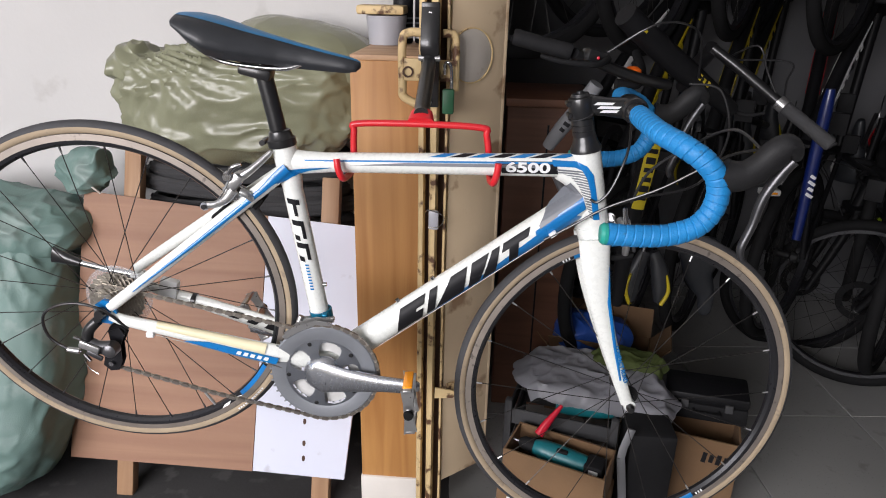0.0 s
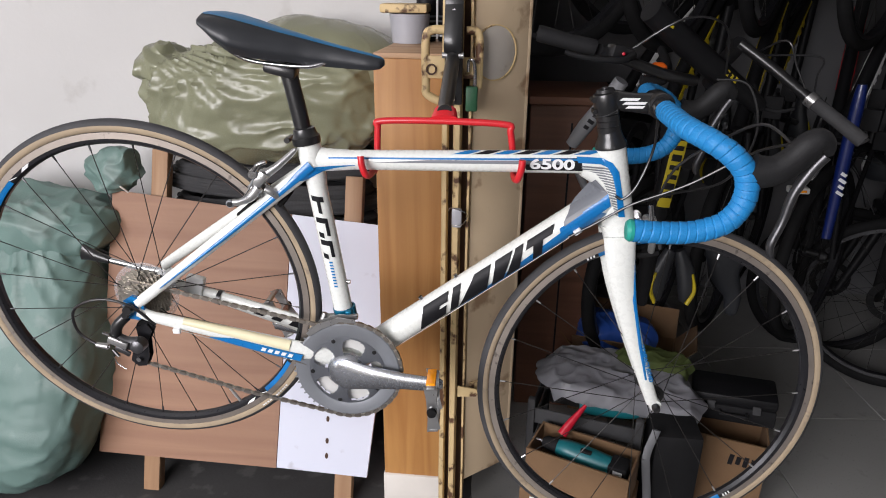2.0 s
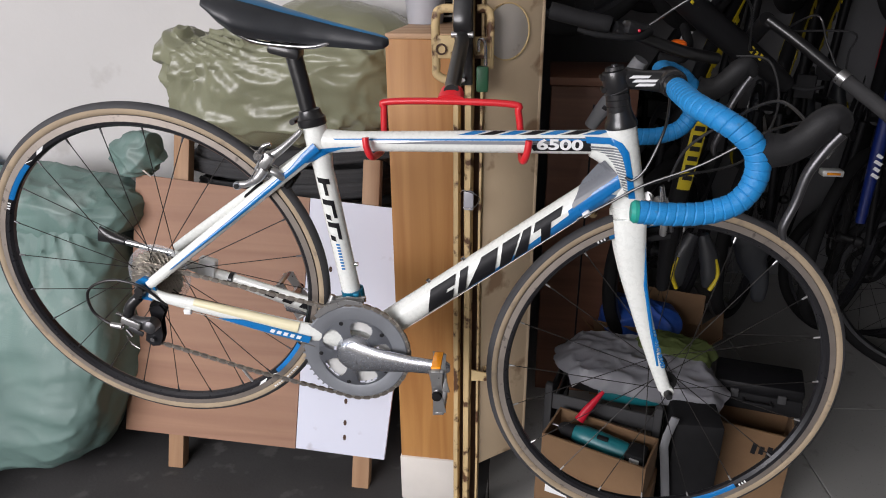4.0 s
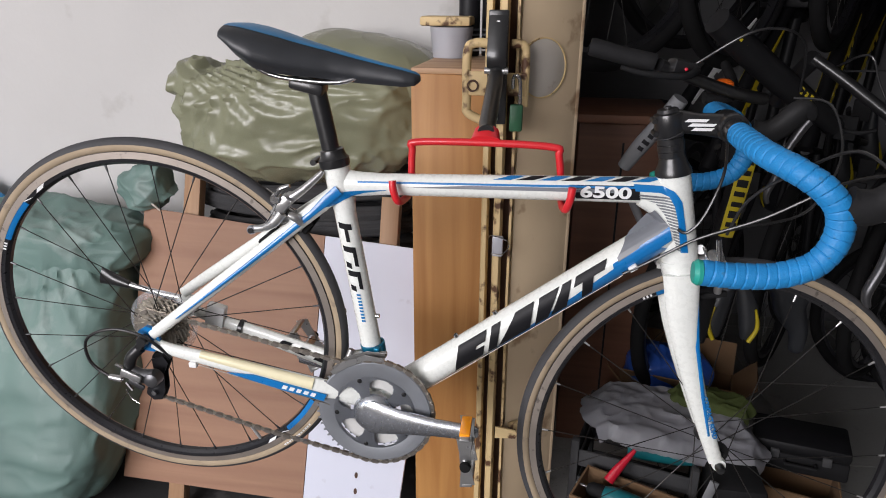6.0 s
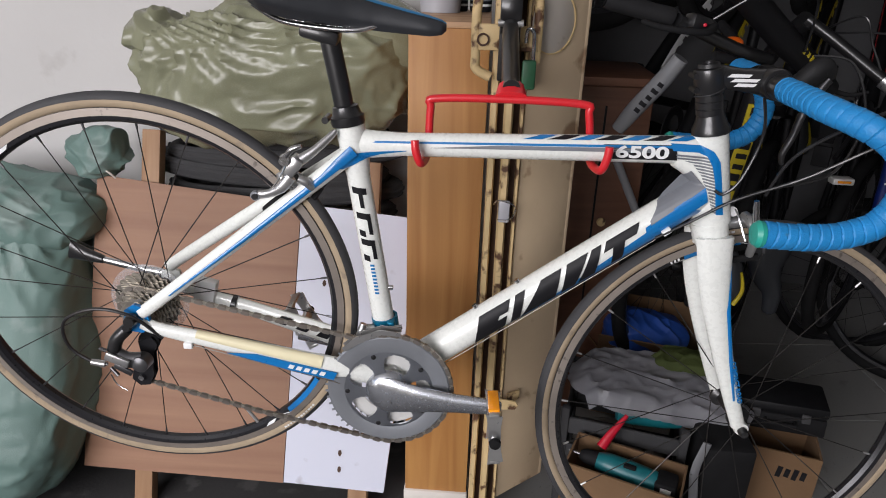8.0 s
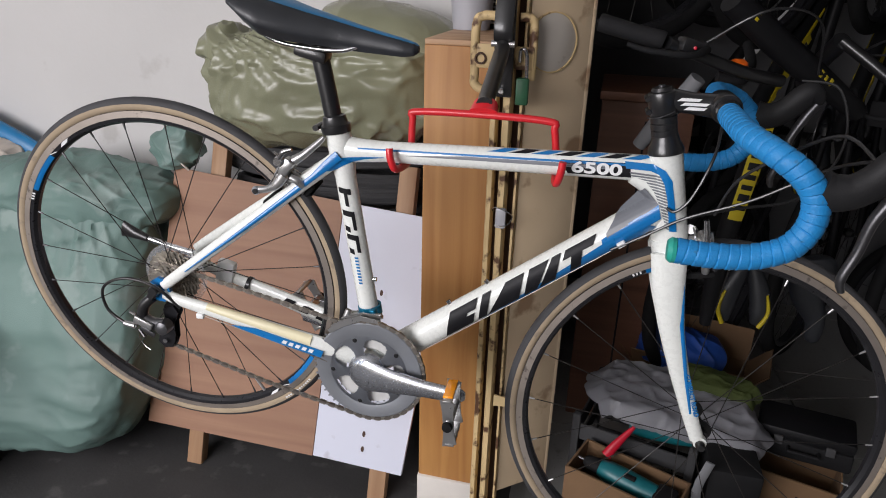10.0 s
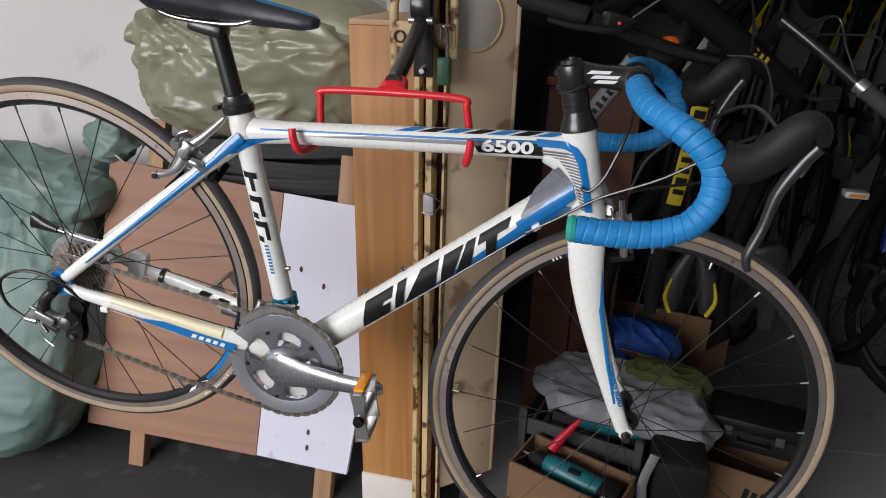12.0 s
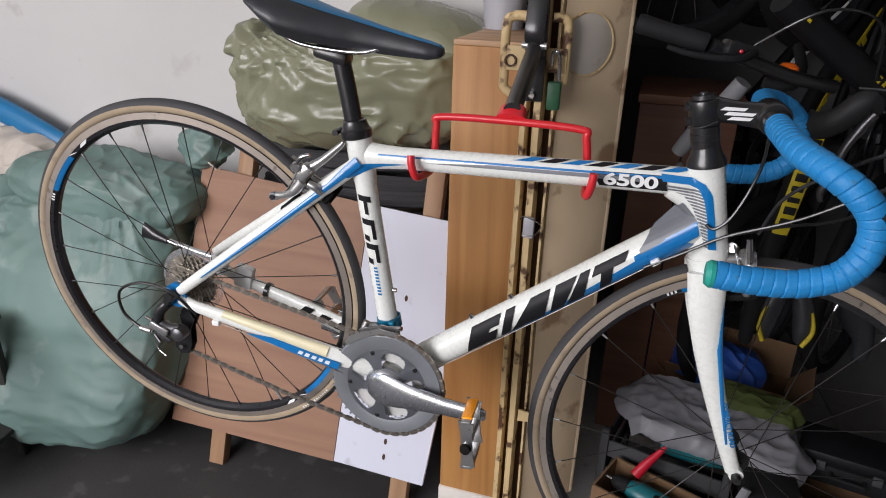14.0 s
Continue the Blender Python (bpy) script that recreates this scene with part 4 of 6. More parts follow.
part("rear_gear_cable", tube([(-0.440, -0.072, 0.862), (-0.478, -0.082, 0.905), (-0.53, -0.088, 0.918), (-0.578, -0.088, 0.895), (-0.580, -0.086, 0.850), (-0.548, -0.084, 0.822), (-0.528, -0.082, 0.818)], 0.0027, 8, 8), M_BLACK, bike, "black cable housing loop")
part("cable_ferrule", tube([(-0.552, -0.084, 0.8225), (-0.532, -0.082, 0.818)], [0.005, 0.006], 10), M_SILVER, der)
part("limit_screws", tube([(-0.522, -0.088, 0.846), (-0.532, -0.090, 0.852)], 0.0030, 8), M_CHROME, der)
part("cage_bolt", lathe([(0.0, -0.057), (0.0045, -0.057), (0.0055, -0.050), (0.0, -0.050)], 12, closed=False, at=(-0.494, 0, 0.776)), M_CHROME, der)
part("cable_end", tube([(-0.520, -0.092, 0.806), (-0.512, -0.094, 0.790), (-0.496, -0.096, 0.780)], 0.0009, 6, 4), M_CHROME, der, "frayed bare cable end")
part("spoke_guard", lathe([(0.024, -0.0115), (0.058, -0.0105), (0.0625, -0.009), (0.0625, -0.0075), (0.058, -0.009), (0.024, -0.010)], 56), M_CLEAR, cass, "clear plastic spoke guard disc")
# sensor bracket on the far chain stay
part("stay_bracket", block((0.036, 0.018, 0.046), (-0.418, 0.058, 0.880), 0.004, turn=pose(0, 0, 0, 0, 14, 0)), M_WHITED, bike, "white sensor bracket with a black strap")
part("bracket_strap", lathe([(0.0125, -0.004), (0.0150, -0.004), (0.0150, 0.004), (0.0125, 0.004)], 20, "x"), M_BLACK, bike).matrix_basis = Matrix.Translation((-0.372, 0.0608, 0.856)) @ pose(0, 0, 0, 0, 15, 0)
# quick release of the rear wheel
qr = part("quick_release", tube([(REAR[0], -0.082, REAR[1]), (REAR[0], 0.080, REAR[1])], 0.0045, 10), M_SILVER, bike, "chrome quick-release lever with a black tip")
part("nut", lathe([(0.0, -0.088), (0.008, -0.088), (0.010, -0.082), (0.010, -0.074), (0.0, -0.074)], 14, closed=False, at=(REAR[0], 0, REAR[1])), M_BLACK, qr)
part("lever", tube([(REAR[0], 0.080, REAR[1]), (-0.535, 0.084, 0.904), (-0.612, 0.090, 0.918)], [(0.007, 0.010), (0.0055, 0.0065), (0.005, 0.006)], 10, 5), M_CHROME, qr)
part("lever_tip", tube([(-0.604, 0.089, 0.917), (-0.634, 0.092, 0.924), (-0.662, 0.094, 0.932)], [(0.007, 0.007), (0.009, 0.012), (0.006, 0.019)], 12, 4), M_BLACK, qr)


# brakes
def caliper(m, label):
    b = part("brake_caliper", tube([(-0.006, 0, 0.034), (0.0, 0.026, 0.018), (0.0, 0.030, -0.006), (0.0, 0.020, -0.030)], [(0.008, 0.007), (0.008, 0.009), (0.007, 0.008), (0.006, 0.006)], 12, 5), M_SILVER, bike, label)
    b.matrix_basis = m
    part("front_arm", tube([(0.010, -0.002, 0.026), (0.012, -0.026, 0.020), (0.012, -0.034, 0.0), (0.010, -0.022, -0.030)], [(0.008, 0.007), (0.007, 0.010), (0.007, 0.008), (0.006, 0.006)], 12, 5), M_SILVER, b)
    part("centre_bolt", tube([(-0.030, 0, 0.016), (0.026, 0, 0.016)], [0.008, 0.0095], 14), M_SILVER, b)
    part("return_spring", tube([(0.002, -0.028, -0.004), (-0.002, 0, 0.036), (0.002, 0.028, -0.004)], 0.0018, 6, 5), M_CHROME, b)
    part("cable_anchor", tube([(0.012, -0.040, 0.020), (0.020, -0.040, 0.020)], 0.008, 12), M_SILVER, b)
    part("barrel_adjuster", tube([(0.012, -0.040, 0.026), (0.012, -0.040, 0.062)], [0.0055, 0.004], 10), M_CHROME, b)
    part("quick_lever", tube([(0.018, -0.044, 0.02), (0.020, -0.050, 0.002), (0.020, -0.050, -0.016)], [0.003, 0.004, 0.003], 8, 4), M_LEVER, b)
    for s in (-1, 1):
        part("brake_pad", block((0.045, 0.009, 0.010), (0.002, s * 0.019, -0.036), 0.003), M_RUBBER, b)
    return b


caliper(Matrix.Translation((-0.235, 0, 1.105)) @ pose(0, 0, 0, 0, -52, 0) @ pose(0, 0, 0, 0, 0, 180), "silver rear brake caliper")
caliper(Matrix.Translation((0.430, 0, 1.045)) @ pose(0, 0, 0, 0, -11, 0), "silver front brake caliper")
arm = part("rear_brake_arm", tube([(-0.281, -0.040, 1.091), (-0.266, -0.043, 1.094), (-0.247, -0.046, 1.104), (-0.232, -0.046, 1.122)], [(0.005, 0.0065), (0.005, 0.006), (0.006, 0.008), (0.006, 0.009)], 14, 5), M_SILVER, bike, "polished silver rear brake arm")
part("eyelet", lathe([(0.0040, -0.045), (0.0068, -0.045), (0.0076, -0.041), (0.0068, -0.037), (0.0040, -0.037)], 20, at=(-0.286, 0, 1.0895)), M_RING, arm)
part("eyelet_bolt", lathe([(0.0, -0.048), (0.0045, -0.048), (0.0045, -0.034), (0.0, -0.034)], 12, closed=False, at=(-0.286, 0, 1.0895)), M_BLACK, arm)
part("arm_body", block((0.020, 0.020, 0.034), (-0.230, -0.040, 1.134), 0.005, turn=pose(0, 0, 0, 0, 40, 0)), M_SILVER, arm)
part("body_bolt", lathe([(0.0, -0.056), (0.007, -0.056), (0.0085, -0.052), (0.0085, -0.044), (0.0, -0.044)], 16, closed=False, at=(-0.238, 0, 1.146)), M_CHROME, arm)
part("upper_arm", tube([(-0.224, -0.038, 1.140), (-0.200, -0.032, 1.156), (-0.176, -0.022, 1.177), (-0.170, -0.020, 1.184)], [(0.006, 0.009), (0.005, 0.0065), (0.004, 0.005), (0.003, 0.003)], 12, 5), M_SILVER, arm)
part("release_lever", tube([(-0.236, -0.052, 1.150), (-0.226, -0.055, 1.163), (-0.212, -0.054, 1.168)], [0.004, 0.0045, 0.003], 10, 4), M_CHROME, arm)
part("lower_link", tube([(-0.222, -0.044, 1.118), (-0.210, -0.042, 1.112), (-0.204, -0.038, 1.102)], [0.006, 0.007, 0.005], 10, 4), M_SILVER, arm)
part("pad_holder", block((0.046, 0.010, 0.012), (-0.262, -0.028, 1.076), 0.004, turn=pose(0, 0, 0, 0, -40, 0)), M_RUBBER, arm)
part("spring_wire", tube([(-0.262, -0.046, 1.100), (-0.244, -0.050, 1.124), (-0.232, -0.046, 1.150)], 0.0014, 6, 5), M_CHROME, arm)
# front derailleur
fd = part("front_derailleur", lathe([(0.0178, -0.009), (0.0212, -0.009), (0.0212, 0.009), (0.0178, 0.009)], 24, "z"), M_ANOD, bike, "teal-blue anodised clamp of the front derailleur")
fd.matrix_basis = Matrix.Translation((-0.104, 0, 0.868)) @ pose(0, 0, 0, 0, -8.5, 0)
part("clamp_ear", block((0.012, 0.016, 0.018), (0.012, -0.018, 0), 0.003), M_ANOD, fd)
part("clamp_screw", tube([(0.010, -0.028, 0.0), (0.030, -0.026, 0.0)], [0.005, 0.004], 10), M_CHROME, fd)
part("body", block((0.030, 0.020, 0.024), (-0.028, -0.020, -0.008), 0.004), M_SILVER, fd)
part("swing_arm", tube([(-0.030, -0.026, 0.012), (-0.040, -0.032, -0.010), (-0.030, -0.040, -0.026)], [0.006, 0.006, 0.005], 10, 4), M_SILVER, fd)
for y in (-0.052, -0.038):
    part("guide_plate", slab([(0.030, 0.004), (0.0, 0.012), (-0.040, 0.004), (-0.066, -0.014), (-0.062, -0.021), (-0.036, -0.008), (0.0, 0.003), (0.030, -0.003)], 0.0015, "y", y), M_SILVER, fd)
for s0 in (0.26, 0.335):
    b0 = seat.at(s0, 0.0)
    part("bottle_bolt", tube([(b0.x + 0.017, 0, b0.z), (b0.x + 0.024, 0, b0.z)], 0.004, 10), M_CHROME, frame_body)
for s0 in (0.19, 0.27):
    q = down.a + down.d * s0 + down.n * 0.026
    part("bottle_bolt", tube([q, q + down.n * 0.006], 0.004, 10), M_CHROME, frame_body)
# cables
for name, pts, r in (
    ("brake_cable", [(0.575, -0.200, 1.238), (0.55, -0.13, 1.262), (0.50, -0.08, 1.220), (0.455, -0.06, 1.175), (0.438, -0.045, 1.118)], 0.0023),
    ("brake_cable", [(0.590, 0.212, 1.282), (0.640, 0.18, 1.275), (0.645, 0.12, 1.20), (0.58, 0.05, 1.13), (0.47, 0.0, 1.115), (0.40, -0.032, 1.105)], 0.0023),
    ("gear_cable", [(0.588, -0.19, 1.250), (0.56, -0.10, 1.215), (0.48, -0.06, 1.150), (0.40, -0.040, 1.108), (0.345, -0.032, 1.070), (0.30, -0.030, 1.042)], 0.0023),
    ("gear_cable", [(0.44, 0.03, 1.245), (0.428, -0.02, 1.20), (0.405, -0.035, 1.140), (0.385, -0.034, 1.115), (0.372, -0.030, 1.118)], 0.0023),
    ("bare_cable", [(0.30, -0.031, 1.040), (0.10, -0.030, 0.888), (-0.05, -0.028, 0.775), (-0.09, -0.020, 0.738)], 0.0008),
    ("bare_cable", [(-0.10, -0.030, 0.740), (-0.20, -0.052, 0.786), (-0.40, -0.070, 0.852)], 0.0008),
):
    part(name, tube(pts, r, 8, 8), M_BLACK if r > 0.001 else M_CHAIN, bike)
part("cable_stop", block((0.014, 0.008, 0.009), (0.315, -0.028, 1.052), 0.002, turn=pose(0, 0, 0, 0, -37, 0)), M_WHITED, frame_body)
part("stay_clip", block((0.014, 0.008, 0.010), (-0.402, -0.071, 0.851), 0.002), M_WHITED, frame_body)


# ---- setting ----
def wall(name, size, at, material, label, category="wall", kind="structure"):
    return solo(name, block(size, at), material, label, category, kind=kind, smooth=False)


WY = 1.95
floor = wall("floor", (6.0, 4.4, 0.1), (-2.2, -0.2, -0.05), M_FLOOR, "dark stained concrete floor", "floor")
wall("wall_north", (3.5, 0.15, 2.7), (-1.60, WY + 0.075, 1.35), M_WALL, "off-white smudged plaster wall")
wall("wall_west", (0.15, 2.3, 2.7), (-3.4, 0.90, 1.35), M_WALL, "off-white plaster wall")
# Store walls: their shade is painted in through M_WALL2.
wall("wall_room_west", (0.10, 1.20, 2.7), (0.10, 2.62, 1.35), M_WALL2, "store room west wall, plaster colour darkened for the room's shade")
wall("wall_room_north", (3.2, 0.15, 2.7), (1.6, 3.20, 1.35), M_WALL2, "store room back wall, plaster colour darkened for the room's shade")
# Unseen wall on the right, added to keep light out of the store.
wall("wall_room_east", (0.15, 5.5, 2.7), (3.18, 0.48, 1.35), M_WALL2, "unseen side wall added to darken the right part")
# Added behind the camera, out of view, to cut the skylight entering the store.
wall("wall_south", (3.6, 0.15, 2.7), (1.45, -2.35, 1.35), M_WALL, "unseen wall added behind the camera to limit light into the store")
# Made-up jamb beyond the view; narrows the opening so less light gets in.
wall("wall_jamb", (1.62, 0.15, 2.7), (2.29, 1.45, 1.35), M_WALL, "unseen wall added beside the store opening to shade the room")
# Lintel added above the view, set low to stop high light reaching the store.
wall("wall_lintel", (1.30, 0.15, 1.08), (0.82, 1.45, 2.16), M_WALL, "unseen lintel added over the opening to block high light")
# Unseen ceiling, added to hold back the sky and sun overhead.
wall("ceiling", (6.6, 5.6, 0.1), (-0.2, 0.6, 2.75), M_CEIL, "unseen ceiling added to limit light from above", "ceiling")

store_floor = wall("store_floor", (4.4, 4.9, 0.09), (2.2 + 0.02, 0.85, -0.060), M_GROUT, "grout bed of the tiled store floor", "floor")
TS, TURN = 0.50, radians(5)
tile_me = finish(block((TS - 0.004, TS - 0.004, 0.014), (0, 0, -0.007), 0.0015, seg=1), "tile", M_TILE)
TILED = ((1, 0, 0.125), (-1, 0, -3.10), (0, -1, -3.13))


def cut_tile(m):
    """A tile cut along the edges of the tiled floor; None where nothing is left, the whole tile's mesh where nothing is cut."""
    h = TS / 2 - 0.002
    pts = [(p.x, p.y) for p in (m @ Vector((x, y, 0)) for x, y in ((-h, -h), (h, -h), (h, h), (-h, h)))]
    whole = True
    for nx, ny, c in TILED:
        out = []
        for p, q in zip(pts, pts[1:] + pts[:1]):
            dp, dq = p[0] * nx + p[1] * ny - c, q[0] * nx + q[1] * ny - c
            if dp >= 0:
                out.append(p)
            if dp * dq < 0:
                f = dp / (dp - dq)
                out.append((p[0] + (q[0] - p[0]) * f, p[1] + (q[1] - p[1]) * f))
        whole = whole and out == pts
        pts = out
        if len(pts) < 3:
            return None
    return tile_me if whole else finish(slab(pts, 0.014, "z", -0.010), "tile", M_TILE, False)


for i in range(-4, 5):
    for j in range(-6, 4):
        m = Matrix.Translation((1.585, 2.03, 0.004)) @ Matrix.Rotation(TURN, 4, "Z") @ Matrix.Translation(((i + 0.5) * TS, (j + 0.5) * TS, 0))
        me = cut_tile(m)
        if me:
            o = part("tile", me, None, store_floor)
            if me is tile_me:
                o.matrix_basis = m


# ---- gate posts, wooden box, panel ----
def slat_post(x, y, w, d, z0, z1, label):
    p = thing("gate_post", label, "gate post", group="gate posts")
    n = 40
    bm = bmesh.new()
    rows = []
    for i in range(n + 1):
        z = z0 + (z1 - z0) * i / n
        k = 1 + 0.05 * noise.noise(Vector((x * 30, 0, z * 14)))
        dx = 0.0012 * noise.noise(Vector((x * 50, 7, z * 5)))
        rows.append([bm.verts.new((x + dx + a * w / 2 * k, y + b * d / 2, z)) for a, b in ((-1, -0.6), (-0.6, -1), (0.6, -1), (1, -0.6), (1, 1), (-1, 1))])
    for a, b in zip(rows, rows[1:]):
        for j in range(6):
            bm.faces.new((a[j], a[(j + 1) % 6], b[(j + 1) % 6], b[j]))
    bm.faces.new(rows[0])
    bm.faces.new(rows[-1])
    part("rail", bm, M_RUST, p)
    return p


slat_post(0.056, 1.285, 0.014, 0.03, 0.0, 2.7, "rusty cream steel rail of the folding gate")
slat_post(0.083, 1.278, 0.017, 0.035, 0.0, 2.7, "rusty cream steel rail beside the lock plate")
slat_post(0.108, 1.292, 0.007, 0.03, 0.0, 2.7, "thin rusty cream steel angle of the gate")
solo("gate_channel", block((0.060, 0.02, 2.7), (0.078, 1.315, 1.35), 0.002), M_DARKRUST, "dark rusted steel channel behind the rails", "gate channel")
box = thing("wooden_box", "tall varnished pine box standing on a cement base", "box")
part("front_panel", block((0.158, 0.018, 1.138), (-0.036, 1.387, 0.725), 0.002), M_BOX, box)
part("side_panel", block((0.016, 0.40, 1.138), (-0.107, 1.597, 0.725), 0.002), M_BOX, box)
part("side_panel", block((0.016, 0.40, 1.138), (0.035, 1.597, 0.725), 0.002), M_BOX, box)
part("back_panel", block((0.126, 0.016, 1.138), (-0.036, 1.789, 0.725), 0.002), M_BOX, box)
part("top", block((0.158, 0.42, 0.012), (-0.036, 1.589, 1.300), 0.002), M_BOXTOP, box, "faded pine top")
solo("cement_base", block((0.165, 0.44, 0.156), (-0.036, 1.592, 0.078), 0.006), M_CEMENT, "chipped white cement base under the box", "plinth")
gate = thing("folding_gate", "dirty cream steel gate leaf with a round grey disc", "gate panel", pose(0.110, 1.296, 0, 0, 0, 40))
part("leaf", block((0.142, 0.012, 2.44), (0.071, 0, 1.45), 0.002), M_PANEL, gate)
part("edge_fold", block((0.010, 0.020, 2.44), (0.1455, 0.004, 1.45), 0.002), M_PANEL, gate)
part("disc", lathe([(0.0, -0.0085), (0.053, -0.0085), (0.055, -0.007), (0.055, 0.0), (0.0, 0.0)], 40, closed=False, at=(0.051, 0, 1.315)), M_DISC, gate, "round grey disc")
part("disc_rim", lathe([(0.054, -0.010), (0.0565, -0.010), (0.0565, -0.004), (0.054, -0.004)], 40, at=(0.051, 0, 1.315)), M_RUST, gate)
part("lug", slab([(0.0, 0.505), (0.034, 0.515), (0.034, 0.535), (0.0, 0.540)], 0.004, "y", -0.022), M_RUST, gate)

# ---- hanger ----
hanger = thing("bicycle_hanger", "black steel wall hanger with a red dipped cradle", "wall hook")
part("back_plate", block((0.036, 0.008, 0.20), (0.075, 1.243, 1.320), 0.003), M_BLACK, hanger)
part("plate_fold", tube([(0.075, 1.236, 1.41), (0.075, 1.222, 1.37), (0.075, 1.215, 1.335), (0.075, 1.236, 1.30)], [(0.004, 0.018), (0.005, 0.018), (0.005, 0.018), (0.004, 0.017)], 10, 5), M_BLACK, hanger)
for z in (1.398, 1.232):
    part("bolt", lathe([(0.0, -0.010), (0.005, -0.010), (0.007, -0.006), (0.007, 0.0), (0.0, 0.0)], 6, closed=False, at=(0.075, 1.238, z)), M_CHROME, hanger)
part("pivot_pin", tube([(0.054, 1.222, 1.318), (0.096, 1.222, 1.318)], 0.006, 12), M_SILVER, hanger)
part("arm", tube([(0.075, 1.222, 1.318), (0.075, 1.20, 1.300), (0.076, 1.08, 1.247), (0.077, 1.05, 1.240)], [(0.012, 0.012), (0.013, 0.014), (0.013, 0.014), (0.012, 0.013)], 14, 5), M_BLACK, hanger)
part("arm_socket", tube([(0.077, 1.066, 1.238), (0.077, 1.044, 1.228)], [(0.020, 0.014), (0.024, 0.009)], 14), M_RED, hanger)
part("cradle", tube([(-0.056, 0.968, 1.176), (-0.054, 0.966, 1.160), (-0.048, 0.970, 1.143), (-0.045, 1.000, 1.138), (-0.044, 1.032, 1.140), (-0.043, 1.045, 1.165), (-0.041, 1.046, 1.208), (-0.034, 1.046, 1.221), (0.077, 1.046, 1.224), (0.184, 1.046, 1.221),
                     (0.193, 1.046, 1.208), (0.199, 1.046, 1.165), (0.201, 1.040, 1.140), (0.203, 1.005, 1.138), (0.208, 0.976, 1.143), (0.213, 0.970, 1.160), (0.215, 0.970, 1.178)], 0.0060, 12, 6), M_RED, hanger, "red rubber-coated cradle")

# ---- lock hardware on the gate ----
latch = thing("gate_latch", "cream-painted rusty bolt and pipe latch of the gate", "latch")
part("pipe", tube([(0.060, 1.262, 1.362), (0.030, 1.258, 1.362), (0.018, 1.256, 1.345), (0.018, 1.256, 1.26), (0.020, 1.256, 1.238), (0.045, 1.258, 1.224)], 0.0085, 12, 6), M_RUST, latch)
part("lock_plate", block((0.044, 0.006, 0.044), (0.036, 1.252, 1.292), 0.003), M_RUST, latch)
part("ring", lathe([(0.008, -0.004), (0.011, -0.004), (0.011, 0.004), (0.008, 0.004)], 20, at=(0.030, 1.248, 1.288)), M_DARKRUST, latch)
part("right_plate", block((0.036, 0.006, 0.042), (0.110, 1.262, 1.290), 0.003), M_RUST, latch)
part("right_pipe", tube([(0.098, 1.262, 1.362), (0.118, 1.266, 1.360), (0.124, 1.27, 1.34), (0.124, 1.27, 1.25)], 0.008, 12, 5), M_RUST, latch)
lock = thing("padlock", "small padlock in a green cover hanging from the latch", "padlock")
part("shackle", tube([(0.104, 1.250, 1.285), (0.105, 1.244, 1.305), (0.112, 1.240, 1.308), (0.117, 1.244, 1.295), (0.118, 1.248, 1.255)], 0.0035, 10, 6), M_CHROME, lock)
part("body", block((0.024, 0.014, 0.050), (0.112, 1.246, 1.232), 0.004), M_LOCKG, lock)
tie = thing("wired_tag", "clear plastic tag tied to the rail with wire", "tag")
part("tag", block((0.022, 0.010, 0.044), (0.086, 1.252, 0.975), 0.004), M_PLASTIC, tie)
part("wire", tube([(0.066, 1.262, 0.985), (0.075, 1.243, 1.0), (0.102, 1.243, 0.992), (0.108, 1.262, 0.975), (0.098, 1.246, 0.962), (0.074, 1.246, 0.96)], 0.0012, 6, 6), M_CHROME, tie)
part("lug", slab([(0.095, 0.508), (0.140, 0.512), (0.146, 0.522), (0.140, 0.532), (0.095, 0.538)], 0.004, "y", 1.262), M_RUST, latch)
can = thing("spray_can", "black aerosol can with a white label on the box", "spray can")
part("body", lathe([(0.0, 0.0), (0.024, 0.0), (0.026, 0.003), (0.026, 0.16), (0.022, 0.172), (0.012, 0.176), (0.0, 0.176)], 28, "z", False, at=(-0.040, 1.72, 1.3065)), M_BLACKD, can)
for k in range(5):
    part("print", lathe([(0.0263, 0.012 + k * 0.012), (0.0264, 0.017 + k * 0.012)], 28, "z", False, at=(-0.040, 1.72, 1.3065)), M_WHITED if k == 0 else M_GREYD, can)
can2 = copy_thing(can, pose(0.056, 0.01, 0))
tagged(can2, "second dark aerosol can beside the pipe")
jar = thing("plastic_tub", "clear plastic tub with a cream lid on the box", "tub")
part("tub", lathe([(0.0, 0.0), (0.045, 0.0), (0.052, 0.07), (0.0, 0.07)], 28, "z", False, at=(-0.115 + 0.04, 1.66, 1.3065)), M_PLASTIC, jar)
part("lid", block((0.12, 0.09, 0.022), (-0.085, 1.66, 1.39), 0.006), M_RUST, jar)

# ---- plywood board on battens ----
board = thing("plywood_board", "brown plywood and white laminate board leaning on old tyres", "board", Matrix.Translation((0, 1.385, 0.0)) @ pose(0, 0, 0, -19.6, 0, 0))
part("plywood", slab([(-0.983, 0.917), (-1.006, 0.120), (-0.452, 0.112), (-0.430, 0.866)], 0.016, "y", -0.008), M_PLY, board, smooth=False)
part("laminate", slab([(-0.4285, 0.866), (-0.4505, 0.113), (-0.178, 0.104), (-0.112, 0.842)], 0.014, "y", -0.006), M_LAM, board, "white laminate sheet with screw holes", smooth=False)
part("batten", block((0.050, 0.035, 1.04), (-0.848, 0.028, 0.525), 0.003), M_BATTEN, board)
part("batten", block((0.052, 0.035, 1.02), (-0.252, 0.028, 0.475), 0.003), M_BATTEN, board)
